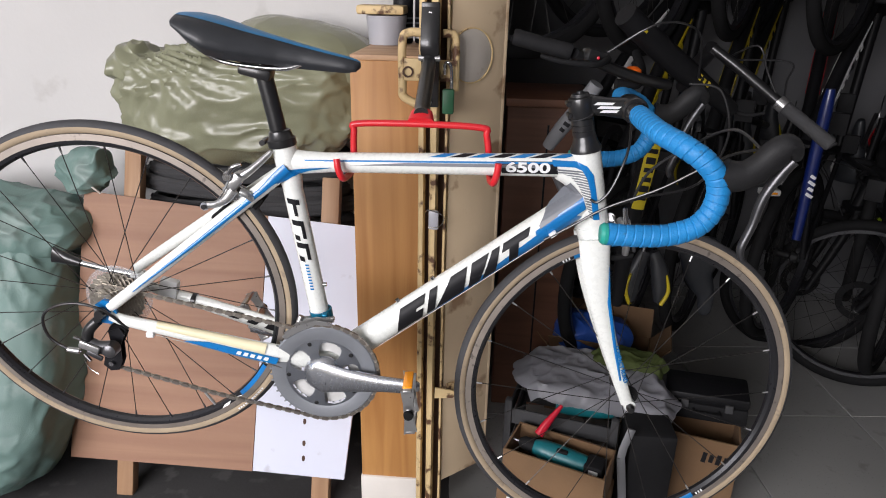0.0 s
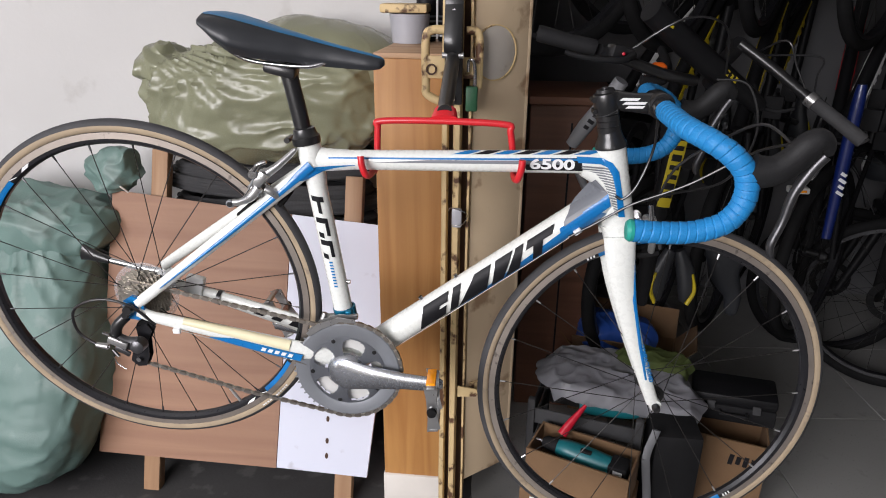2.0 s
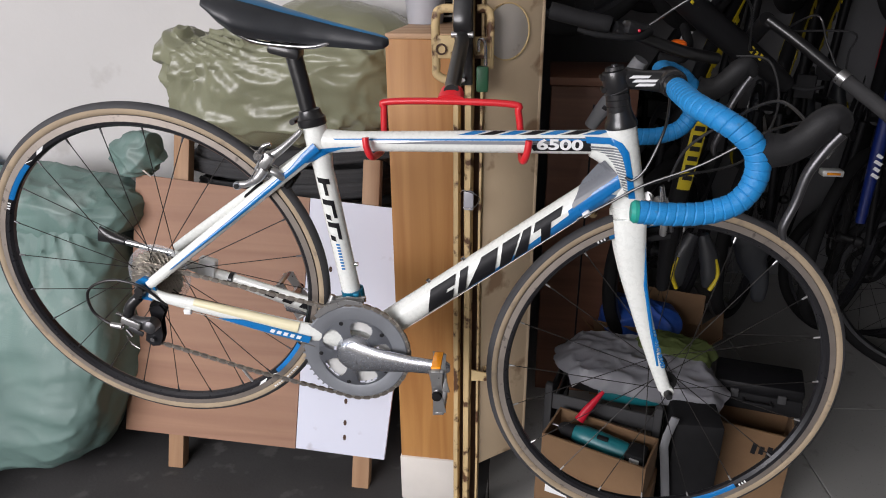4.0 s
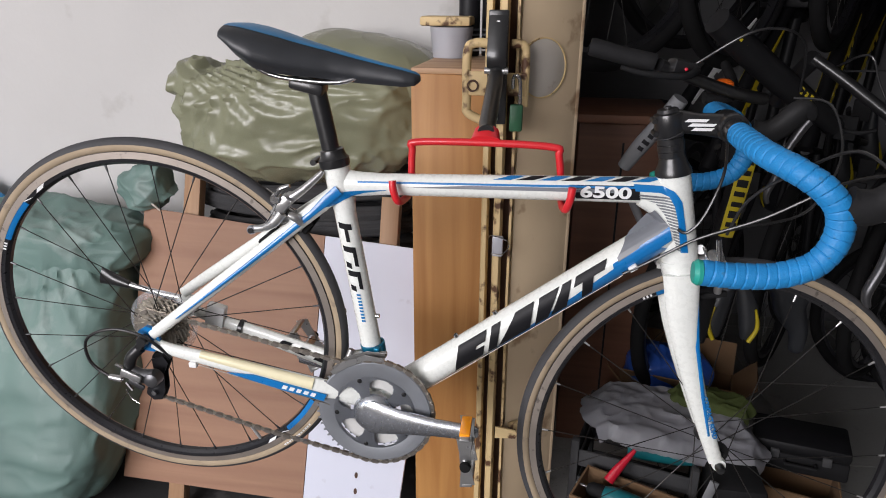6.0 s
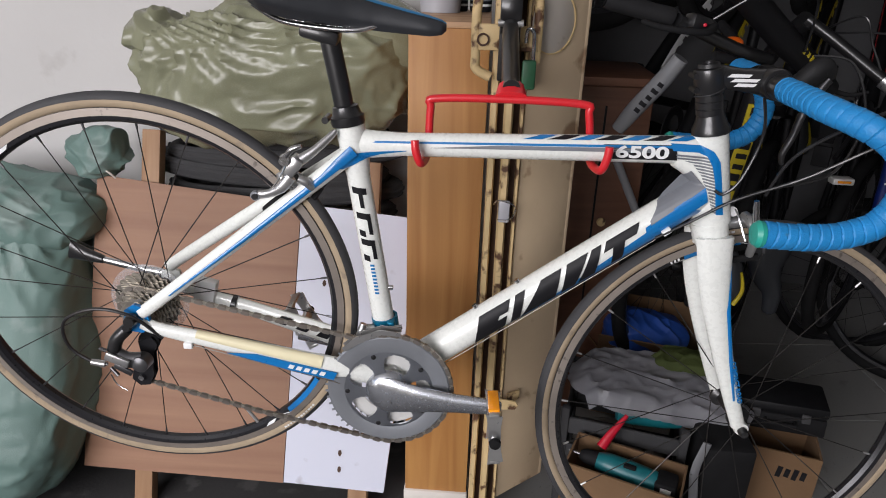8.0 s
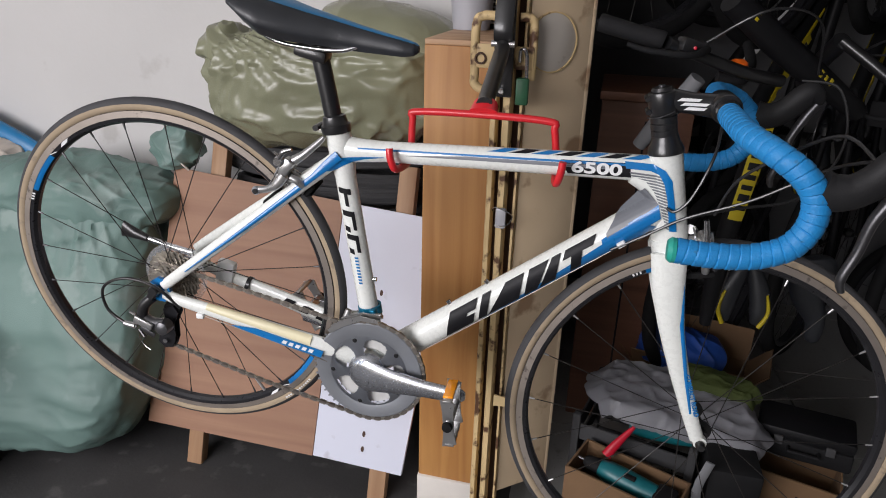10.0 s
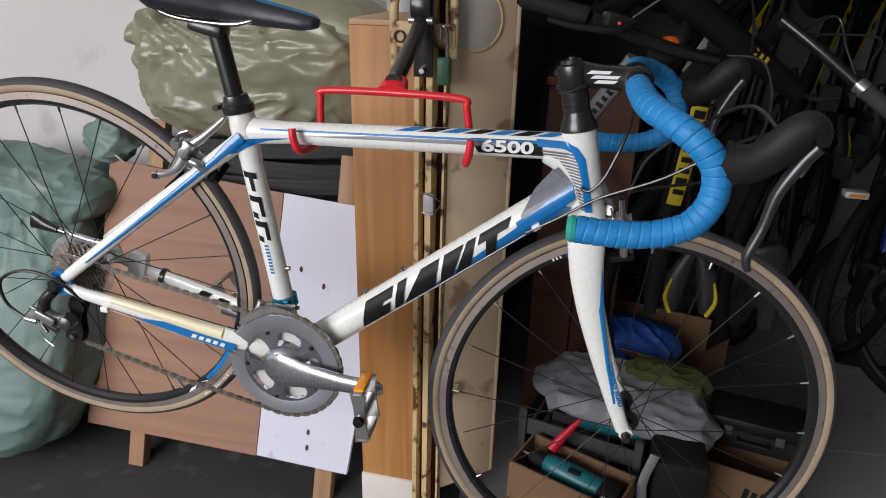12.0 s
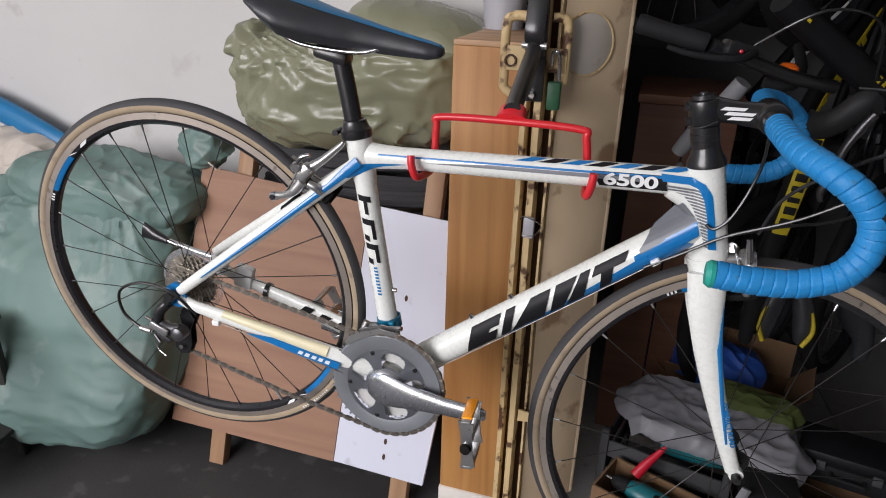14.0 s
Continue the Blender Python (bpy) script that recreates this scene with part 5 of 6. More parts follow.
for x, z in ((-0.30, 0.27), (-0.30, 0.205), (-0.30, 0.16), (-0.29, 0.62), (-0.36, 0.66)):
    part("screw_mark", slab(oval(x, z, 0.005, 0.009, 8), 0.001, "y", -0.0072), M_DARKRUST, board, smooth=False)


# ---- sacks ----
def ridge(p, k):
    """A thin crease: 1 along the lines where the noise is zero, falling off at the rate k."""
    return max(0.0, 1 - k * abs(noise.noise(p))) ** 1.4


def sack(name, m, size, material, label, seed, wrinkle=0.02, tie=None, nu=180, nv=110, power=0.7, run=(4, 9), pull=1.0, crisp=1.0, owner=None, category="sack"):
    """A stuffed sack: a squarish ellipsoid with folds; tie: the end (in unit coordinates) where the folds gather."""
    bm = bmesh.new()
    rows = []
    off = Vector((seed * 7.1, seed * 3.3, seed))
    for j in range(nv + 1):
        v = math.pi * j / nv - math.pi / 2
        row = []
        for i in range(nu):
            u = 2 * math.pi * i / nu
            f = lambda c: math.copysign(abs(c) ** power, c)
            p = Vector((f(math.cos(v)) * f(math.cos(u)), f(math.cos(v)) * f(math.sin(u)), f(math.sin(v))))
            n = p.normalized()
            q = Vector((p.x * size[0], p.y * size[1], p.z * size[2]))
            big = noise.noise(q * 4 + off) * wrinkle * 1.4
            w = q + noise.noise_vector(q * 4 + off) * 0.06
            fold = ridge(Vector((w.x * run[0], w.y * 5, w.z * run[1])) + off, 2.2) * wrinkle * 1.1
            fold += ridge(Vector((w.x * run[0] * 2.3 + w.z * 9, w.y * 9, w.z * run[1] * 1.6 - w.x * 6)) + off * 2, 3.0) * wrinkle * 0.55 * crisp
            fold += ridge(Vector((w.x * 15 - w.z * 8, w.y * 13, w.z * 17 + w.x * 5)) + off * 3, 4.0) * wrinkle * 0.24 * crisp
            if tie is not None:
                t = Vector(tie)
                d = (p - t)
                r = d.length
                ang = math.atan2(d.z, d.x) * 15 + 4 * noise.noise(p * 1.6 + off)
                fold += max(0, 1 - r / 1.7) * min(1, r / 0.6) * wrinkle * pull * (1 - abs(math.sin(ang))) ** 2
            row.append(bm.verts.new(q + n * (big + fold)))
        rows.append(row)
    for a, b in zip(rows, rows[1:]):
        for i in range(nu):
            bm.faces.new((a[i], a[(i + 1) % nu], b[(i + 1) % nu], b[i]))
    bmesh.ops.remove_doubles(bm, verts=bm.verts, dist=0.0005)
    if owner is None:
        return solo(name, bm, material, label, category, m, angle=70)
    ob = part(name, bm, material, owner, label, angle=70)
    ob.matrix_basis = owner.matrix_basis.inverted() @ m
    return ob


olive = sack("sack", pose(-0.485, 1.735, 1.140, 0, -4, 0), (0.325, 0.16, 0.152), M_OLIVE, "stuffed olive plastic sack lying on old tyres", 3, 0.016, (-0.75, -0.6, 0.9), run=(3.2, 6.0), pull=1.8, crisp=1.5)
sack("mouth", pose(-0.735, 1.69, 1.225, 0, 24, 0), (0.060, 0.05, 0.036), M_OLIVE, "gathered mouth", 5, 0.022, run=(9, 16), crisp=1.6, owner=olive)
sack("smooth_end", pose(-0.315, 1.765, 1.225, 0, 10, 0), (0.205, 0.14, 0.120), M_OLIVE, "smooth stretched end", 8, 0.010, run=(2, 3), crisp=0.6, owner=olive)
teal = sack("sack", pose(-1.335, 1.500, 0.420, -27, -4, 0), (0.345, 0.155, 0.420), M_TEAL, "large teal woven sack slumped on the floor", 11, 0.017, (0.3, -1.0, 1.1), power=0.60, run=(1.4, 6), pull=1.2, crisp=0.9)
sack("folded_top", pose(-1.290, 1.625, 0.785, 2, 3, 0), (0.330, 0.130, 0.088), M_TEAL, "folded top", 15, 0.016, run=(3, 6), crisp=1.0, owner=teal)
sack("tied_ear", pose(-0.965, 1.71, 0.915, 0, -35, 0), (0.060, 0.035, 0.050), M_TEAL, "tied ear", 17, 0.022, run=(7, 11), crisp=1.3, owner=teal)
TWINE = finish(tube([(-0.02, 0, 0), (0.0, -0.006, 0.004), (0.02, 0, 0)], 0.003, 6, 4), "twine", M_CLOTHW)
part("twine", TWINE, None, teal, "pale tying twine").matrix_basis = teal.matrix_basis.inverted() @ pose(-0.935, 1.662, 0.880, 0, 40, 0)


# ---- stack of tyres behind the board ----
def old_tyre(at, r, w, tilt, label):
    t = thing("old_tyre", label, "tyre", Matrix.Translation(at) @ pose(0, 0, 0, *tilt) @ Matrix.Diagonal((1, 0.30, 1, 1)), "stacked tyres")
    prof = [(r - w + w * math.cos(radians(a)), w * math.sin(radians(a))) for a in range(-150, 151, 15)]
    prof += [(p[0] * 1.0 - 0.004, p[1] * 0.88) for p in reversed(prof)]
    part("casing", lathe(prof, 72, "z"), M_OLDTYRE, t)
    kn = finish(block((0.008, 0.011, 0.006), (0, 0, 0), 0.0015, seg=1), "knob", M_OLDTYRE)
    for k in range(0, 100):
        a = math.pi + math.pi * k / 99.0
        for b in (-38, 0, 38):
            rr, h = r - w + (w + 0.001) * math.cos(radians(b)), (w + 0.001) * math.sin(radians(b))
            o = part("knob", kn, None, t)
            o.matrix_basis = Matrix.Rotation(a + (0.015 if b == 0 else 0), 4, "Z") @ Matrix.Translation((rr, 0, h)) @ Matrix.Rotation(-radians(b), 4, "Y") @ pose(0, 0, 0, 0, 90, 0)


for k, (z, dx, ti) in enumerate(((0.975, 0.0, (6, 2, 0)), (0.922, 0.03, (4, -3, 0)), (0.868, -0.02, (5, 2, 0)), (0.812, 0.02, (3, -2, 0)), (0.757, 0.0, (3, 1, 0)))):
    old_tyre((-0.54 + dx, 1.835, z), 0.34 if k else 0.33, 0.026, ti, "old knobbly black bicycle tyre in a stack")

solo("red_pole", tube([(-0.105, 1.60, 0.0), (-0.108, 1.62, 0.60), (-0.112, 1.64, 0.92), (-0.108, 1.65, 1.04), (-0.104, 1.655, 1.10), (-0.102, 1.656, 1.115)], [(0.028, 0.030), (0.028, 0.034), (0.026, 0.034), (0.020, 0.022), (0.014, 0.015), (0.005, 0.005)], 18, 5), M_REDP, "red plastic handle standing behind the wooden box", "handle")

# ---- store room ----
def mtb(name, m, frame_mat, accent, label, bars=0.30, wheel_r=0.335, fat=0.021, lever=M_TOOLB):
    """A bicycle of the rows behind: own frame x forward, z up, hub height at 0."""
    b = thing(name, label, "bicycle", m, "stored bicycles")
    for x, nm in ((-0.53, "rear_wheel"), (0.53, "front_wheel")):
        rim = part(nm, lathe([(wheel_r - 0.05, -0.012), (wheel_r - 0.028, -0.013), (wheel_r - 0.028, 0.013), (wheel_r - 0.05, 0.012)], 56), M_RIM, b)
        rim.matrix_basis = Matrix.Translation((x, 0, 0))
        prof = [(wheel_r - fat + fat * math.cos(radians(a)), fat * math.sin(radians(a))) for a in range(-150, 151, 25)]
        part("tyre", lathe(prof, 64), M_RUBBER, rim)
        part("hub", lathe([(0.0, -0.05), (0.012, -0.05), (0.022, -0.03), (0.014, -0.02), (0.014, 0.02), (0.022, 0.03), (0.012, 0.05), (0.0, 0.05)], 16, closed=False), M_BLACK, rim)
        part("brake_disc", lathe([(0.055, -0.040), (0.080, -0.040), (0.080, -0.038), (0.055, -0.038)], 32), M_RUBBER, rim)
        for i in range(20):
            a = 2 * math.pi * i / 20
            s = -1 if i % 2 else 1
            e = a + (0.9 if (i // 2) % 2 else -0.9)
            part("spoke", SPOKE_ME, None, rim).matrix_basis = (lambda p0, p1: Matrix.Translation(p0) @ (p1 - p0).to_track_quat("Z", "Y").to_matrix().to_4x4() @ Matrix.Diagonal((1, 1, (p1 - p0).length, 1)))(
                Vector((0.02 * math.cos(e), s * 0.03, 0.02 * math.sin(e))), Vector(((wheel_r - 0.05) * math.cos(a), 0, (wheel_r - 0.05) * math.sin(a))))
    fr = part("frame", tube([(-0.10, 0, -0.02), (-0.19, 0, 0.40)], 0.017, 14), frame_mat, b)
    part("down_tube", tube([(-0.10, 0, -0.03), (0.15, 0, 0.16), (0.36, 0, 0.36)], [(0.024, 0.026), (0.022, 0.028), (0.022, 0.026)], 16, 4), frame_mat, fr)
    part("top_tube", tube([(-0.18, 0, 0.36), (0.10, 0, 0.40), (0.35, 0, 0.44)], [0.016, 0.018, 0.021], 14, 4), frame_mat, fr)
    part("head_tube", tube([(0.335, 0, 0.47), (0.375, 0, 0.345)], 0.024, 16), frame_mat, fr)
    for s in (-1, 1):
        part("chain_stay", tube([(-0.11, s * 0.035, -0.02), (-0.53, s * 0.065, 0)], 0.011, 10), frame_mat, fr)
        part("seat_stay", tube([(-0.18, s * 0.02, 0.34), (-0.53, s * 0.065, 0)], 0.009, 10), frame_mat, fr)
        part("fork_leg", tube([(0.39, s * 0.06, 0.33), (0.46, s * 0.062, 0.16), (0.53, s * 0.062, 0)], [0.018, 0.019, 0.013], 14, 4), M_BFRAME, fr)
        part("frame_stripe", tube([(0.0, s * 0.0245, 0.062), (0.15, s * 0.0245, 0.170), (0.30, s * 0.0245, 0.305)], [(0.0015, 0.006), (0.0015, 0.014), (0.0015, 0.005)], 8, 5), accent, fr)
        for k in range(6):
            part("frame_mark", block((0.020, 0.002, 0.022), (0.06 + k * 0.031, s * 0.0255, 0.105 + k * 0.0285), 0.0, turn=pose(0, 0, 0, 0, -43, 0)), accent if k != 3 else frame_mat, fr)
    part("fork_crown", block((0.05, 0.15, 0.035), (0.385, 0, 0.335), 0.010), M_BFRAME, fr)
    part("stem", tube([(0.33, 0, 0.49), (0.36, 0, 0.52), (0.42, 0, 0.53)], [0.020, 0.019, 0.018], 12, 3), M_BLACK, fr)
    hb = part("handlebar", tube([(0.40, -bars, 0.545), (0.42, -0.12, 0.53), (0.425, 0, 0.53), (0.42, 0.12, 0.53), (0.40, bars, 0.545)], 0.0125, 12, 5), M_BLACK, b)
    for s in (-1, 1):
        part("grip", tube([(0.405, s * (bars - 0.13), 0.543), (0.40, s * bars, 0.545)], [0.0165, 0.017], 14), M_RUBBER, hb)
        part("brake_lever", tube([(0.415, s * (bars - 0.15), 0.535), (0.46, s * (bars - 0.12), 0.52), (0.47, s * (bars - 0.05), 0.515), (0.465, s * (bars - 0.01), 0.515)], [0.009, 0.006, 0.005, 0.005], 8, 4), lever, hb)
        part("shifter", block((0.04, 0.05, 0.022), (0.42, s * (bars - 0.18), 0.520), 0.007), M_TOOLB, hb)
        part("brake_hose", tube([(0.44, s * (bars - 0.15), 0.53), (0.56, s * 0.10, 0.56), (0.50, s * 0.02, 0.46), (0.44, s * 0.05, 0.32)], 0.0025, 6, 8), M_BLACK, hb)
        part("crank_arm", tube([(-0.10, s * 0.06, -0.02), (-0.10 + s * 0.10, s * 0.075, -0.14)], [(0.008, 0.014), (0.008, 0.011)], 12), M_BLACK, fr)
        pd = part("pedal", block((0.070, 0.055, 0.014), (-0.10 + s * 0.10, s * 0.115, -0.14), 0.004), M_TOOLB, fr)
        if accent is M_LIME:
            part("reflector", block((0.005, 0.030, 0.009), (-0.10 + s * 0.10 + 0.036, s * 0.115, -0.14), 0.001), M_ORANGE, pd)
    part("chainring", lathe([(0.05, -0.05), (0.078, -0.05), (0.078, -0.046), (0.05, -0.046)], 40, at=(-0.10, 0, -0.02)), M_BLACK, fr)
    part("seatpost", tube([(-0.185, 0, 0.38), (-0.225, 0, 0.56)], 0.014, 12), M_BLACK, fr)
    sd = part("saddle", tube([(-0.36, 0, 0.605), (-0.34, 0, 0.605), (-0.28, 0, 0.60), (-0.18, 0, 0.595), (-0.10, 0, 0.59), (-0.085, 0, 0.588)], [(0.045, 0.012), (0.07, 0.022), (0.062, 0.026), (0.03, 0.024), (0.018, 0.018), (0.008, 0.008)], 18, 4), M_SADDLE, b)
    for s in (-1, 1):
        part("saddle_trim", tube([(-0.35, s * 0.048, 0.600), (-0.30, s * 0.066, 0.596), (-0.22, s * 0.046, 0.592)], [(0.004, 0.012), (0.006, 0.014), (0.002, 0.004)], 8, 4), accent, sd)
    return b


SPOKE_ME = finish(sweep(bmesh.new(), [(0, 0, 0), (0, 0, 1)], (0.0010, 0.0010), 5), "spoke", M_SPOKE)


def hung(x, y, turn, z=0.80, lean=0, **kw):
    """Stands the bicycle on its rear wheel, front wheel up, its top side towards -y, then turns it about the upright."""
    return Matrix.Translation((x, y, z + 0.20)) @ Matrix.Rotation(radians(turn), 4, "Z") @ Matrix.Rotation(radians(lean), 4, "X") @ Matrix.Rotation(radians(-90), 4, "Z") @ Matrix.Rotation(radians(-90), 4, "Y")


FIRST = mtb("mountain_bicycle", hung(0.66, 2.08, -38, 0.86), M_BFRAME, M_YELLOW, "black mountain bicycle with yellow marks hung upright by its front wheel")
SECOND = mtb("mountain_bicycle", hung(0.98, 2.25, -30, 0.90), M_BFRAME, M_YELLOW, "second black mountain bicycle with yellow marks hung upright")
BLUE_ONE = mtb("mountain_bicycle", hung(1.34, 2.30, -42, 0.86), M_BFRAME, M_WHITED, "black mountain bicycle with a deep blue down tube hung upright", lever=M_SILVER)
FOURTH = mtb("mountain_bicycle", hung(0.62, 2.62, -60, 0.88), M_BFRAME, M_WHITED, "black bicycle with white marks hung upright beside the cabinet")
mtb("mountain_bicycle", hung(1.62, 2.05, -40, 0.87), M_BFRAME, M_WHITED, "black bicycle with white marks hung upright near the jamb")
mtb("mountain_bicycle", hung(1.18, 2.62, -35, 0.90), M_BFRAME, M_YELLOW, "black bicycle with yellow marks hung against the back wall")
mtb("mountain_bicycle", hung(1.75, 2.55, -30, 0.92), M_BFRAME, M_RED, "black bicycle with red marks hung upright in the far corner")
mtb("mountain_bicycle", pose(2.10, 2.50, 0.335, 0, 4, 172), M_BFRAME, M_LIME, "black bicycle with lime marks standing on the tiled floor")

mtb("mountain_bicycle", hung(1.46, 2.62, -25, 0.88), M_BFRAME, M_RED, "black bicycle with red marks hung behind the blue one")
mtb("mountain_bicycle", hung(1.95, 2.15, -50, 0.87), M_BFRAME, M_WHITED, "black bicycle hung upright beside the standing one")
mtb("mountain_bicycle", pose(2.08, 1.97, 0.335, 0, -3, 150), M_BFRAME, M_LIME, "black bicycle with lime marks leaning on the jamb")

cab = thing("cabinet", "narrow dark brown wooden cabinet behind the gate", "cabinet")
part("body", block((0.26, 0.34, 1.10), (0.385, 2.15, 0.555), 0.004), M_BROWN, cab)
part("top", block((0.28, 0.37, 0.025), (0.388, 2.145, 1.120), 0.004), M_BROWN, cab)
part("door_gap", block((0.006, 0.004, 1.0), (0.385, 1.979, 0.55)), M_BLACKD, cab)
part("knob", lathe([(0.0, -0.02), (0.012, -0.018), (0.014, -0.010), (0.006, 0.0), (0.0, 0.0)], 14, closed=False, at=(0.41, 1.98, 0.70)), M_RUST, cab)


def carton(name, at, size, turn, label, material=M_CARD, flaps=True):
    c = thing(name, label, "box", Matrix.Translation(at) @ pose(0, 0, 0, 0, 0, turn))
    w, d, h = size
    t = 0.005
    part("bottom", block((w, d, t), (0, 0, t / 2 + 0.001)), material, c, smooth=False)
    for s in (-1, 1):
        part("side", block((w, t, h), (0, s * (d - t) / 2, h / 2 + t)), material, c, smooth=False)
        part("side", block((t, d - 2 * t, h), (s * (w - t) / 2, 0, h / 2 + t)), material, c, smooth=False)
        if flaps:
            part("flap", block((w, t * 0.8, h * 0.45), (0, s * (d / 2 + h * 0.12), h + t + h * 0.16), turn=pose(0, 0, 0, s * -38, 0, 0)), material, c, smooth=False)
            part("flap", block((t * 0.8, d * 0.96, h * 0.4), (s * (w / 2 + h * 0.12), 0, h + t + h * 0.12), turn=pose(0, 0, 0, 0, s * 42, 0)), material, c, smooth=False)
    return c


carton("cardboard_box", (0.425, 1.345, 0.203), (0.27, 0.13, 0.105), -22, "open torn cardboard box holding a power tool", flaps=False)
carton("cardboard_box", (0.845, 1.555, 0.008), (0.24, 0.17, 0.27), -16, "open cardboard box with black printing", flaps=False)
for k in range(4):
    part("box_print", block((0.012, 0.001, 0.026 if k % 2 else 0.034), (0.030 + k * 0.019, -0.0860, 0.215), 0.0, turn=pose(0, 0, 0, 0, 6, 0)), M_BLACKD, bpy.data.objects["cardboard_box.001"], smooth=False)
carton("cardboard_box", (0.64, 2.02, 0.008), (0.34, 0.20, 0.25), -14, "brown cardboard box behind the plastic bag")
crate = thing("plastic_crate", "dark grey plastic crate full of tools", "crate", pose(0.465, 1.575, 0.008, 0, 0, -14) @ Matrix.Diagonal((0.74, 0.80, 1.42, 1)))
for s in (-1, 1):
    for k in range(4):
        part("slat", block((0.40, 0.012, 0.035), (0, s * 0.15, 0.03 + k * 0.06), 0.004), M_OLDTYRE, crate)
        part("slat", block((0.012, 0.30, 0.035), (s * 0.20, 0, 0.03 + k * 0.06), 0.004), M_OLDTYRE, crate)
    for k in range(2):
        part("corner_post", block((0.03, 0.03, 0.25), (s * 0.20, (k * 2 - 1) * 0.15, 0.125), 0.006), M_OLDTYRE, crate)
part("base", block((0.40, 0.30, 0.012), (0, 0, 0.008), 0.003), M_OLDTYRE, crate)


def drill(m, label):
    d = thing("power_drill", label, "drill", m)
    part("motor_housing", tube([(-0.10, 0, 0), (-0.06, 0, 0), (0.02, 0, 0), (0.07, 0, 0)], [0.026, 0.034, 0.034, 0.027], 20, 4), M_TOOL, d)
    part("chuck", tube([(0.07, 0, 0), (0.10, 0, 0), (0.13, 0, 0)], [0.024, 0.021, 0.012], 16), M_TOOLB, d)
    part("handle", tube([(-0.03, 0, -0.02), (-0.045, 0, -0.08), (-0.055, 0, -0.13)], [(0.018, 0.022), (0.017, 0.020), (0.019, 0.026)], 16, 4), M_TOOL, d)
    part("battery", block((0.11, 0.06, 0.045), (-0.045, 0, -0.155), 0.008), M_TOOLB, d)
    part("label", block((0.03, 0.002, 0.022), (-0.045, -0.031, -0.155)), M_WHITED, d)
    part("trigger", block((0.012, 0.012, 0.03), (-0.012, 0, -0.055), 0.003), M_TOOLB, d)
    return d


driver = thing("power_tool", "teal and black straight power tool lying in the cardboard box", "power tool", pose(0.425, 1.345, 0.287, 0, 0, -22))
part("housing", tube([(-0.070, 0, 0.010), (-0.045, 0, 0.008), (0.0, 0, 0.004), (0.050, 0, 0.0), (0.075, 0, 0.0)], [0.020, 0.028, 0.030, 0.029, 0.026], 20, 4), M_TOOL, driver)
part("nose", tube([(-0.070, 0, 0.010), (-0.098, 0, 0.012), (-0.112, 0, 0.013)], [0.021, 0.018, 0.009], 18, 3), M_TOOLB, driver, "black nose")
part("bit", tube([(-0.112, 0, 0.013), (-0.140, 0, 0.015)], 0.0035, 8), M_CHROME, driver, "steel bit")
part("battery", block((0.052, 0.060, 0.052), (0.096, 0, -0.002), 0.010), M_TOOLB, driver, "black battery")
part("battery_label", block((0.024, 0.002, 0.020), (0.098, -0.0308, 0.004)), M_WHITED, driver, "white label")
part("switch", block((0.030, 0.014, 0.008), (0.010, -0.012, 0.031), 0.003), M_TOOLB, driver)
drill(pose(0.53, 1.520, 0.335, 80, 0, -5), "teal and black power tool lying in the crate")
solo("screwdriver", tube([(0.372, 1.395, 0.318), (0.392, 1.408, 0.345), (0.432, 1.430, 0.392)], [(0.011, 0.014), (0.009, 0.012), (0.004, 0.005)], 12, 4), M_REDP, "red plastic tool handle standing in the cardboard box", "tool")


def drape(name, pts, size, turn, material, label, category, seed, lift, cells=(70, 34)):
    """A thin crumpled sheet lying over things, its edge hanging and uneven."""
    bm = bmesh.new()
    off = Vector((seed * 3.7, seed, 0))
    rows = []
    for j in range(cells[1] + 1):
        row = []
        for i in range(cells[0] + 1):
            u, v = i / cells[0] * 2 - 1, j / cells[1] * 2 - 1
            rim = 1 + 0.16 * noise.noise(Vector((math.atan2(v, u) * 1.7, 3, 0)) + off)
            k = 1 - 0.22 * u * u * v * v
            q = Vector((u * size[0] * k * rim, v * size[1] * k * rim, 0))
            h = lift * (1 - 0.6 * u * u) * (1 - 0.5 * v * v)
            h += 0.009 * (1 - abs(noise.noise(Vector((q.x * 7 + q.y * 5, q.y * 13, 0)) + off))) ** 4
            h += 0.006 * (1 - abs(noise.noise(Vector((q.x * 22 - q.y * 14, q.y * 28, 1)) + off))) ** 6
            h += 0.008 * noise.noise(q * 8 + off)
            h -= 0.030 * max(0.0, -v - 0.75) / 0.25 + 0.03 * max(0.0, abs(u) - 0.8) / 0.2
            row.append(bm.verts.new((q.x, q.y, h)))
        rows.append(row)
    for a, b in zip(rows, rows[1:]):
        for i in range(cells[0]):
            bm.faces.new((a[i], a[i + 1], b[i + 1], b[i]))
    bmesh.ops.solidify(bm, geom=bm.faces[:], thickness=0.0015)
    return solo(name, bm, material, label, category, pose(*pts, *turn), angle=60)


drape("plastic_bag", (0.545, 1.570, 0.385), (0.240, 0.115), (9, 5, -6), M_PLASTIC, "crumpled pale plastic bag spread over the crate", "plastic bag", 21, 0.022)
drape("green_cloth", (0.650, 1.645, 0.420), (0.115, 0.045), (12, 4, -8), M_GREENCLOTH, "crumpled yellow-green cloth on the plastic bag", "cloth", 23, 0.016, (50, 26))
sack("blue_bag", pose(0.60, 1.98, 0.325, 0, 8, 0), (0.12, 0.08, 0.045), M_BLUEP, "shiny blue plastic bag on the cardboard box", 27, 0.018, category="plastic bag")
kit = thing("black_case", "black plastic case lying on the printed cardboard box", "case", pose(0.885, 1.615, 0.279, 0, -3, -15))
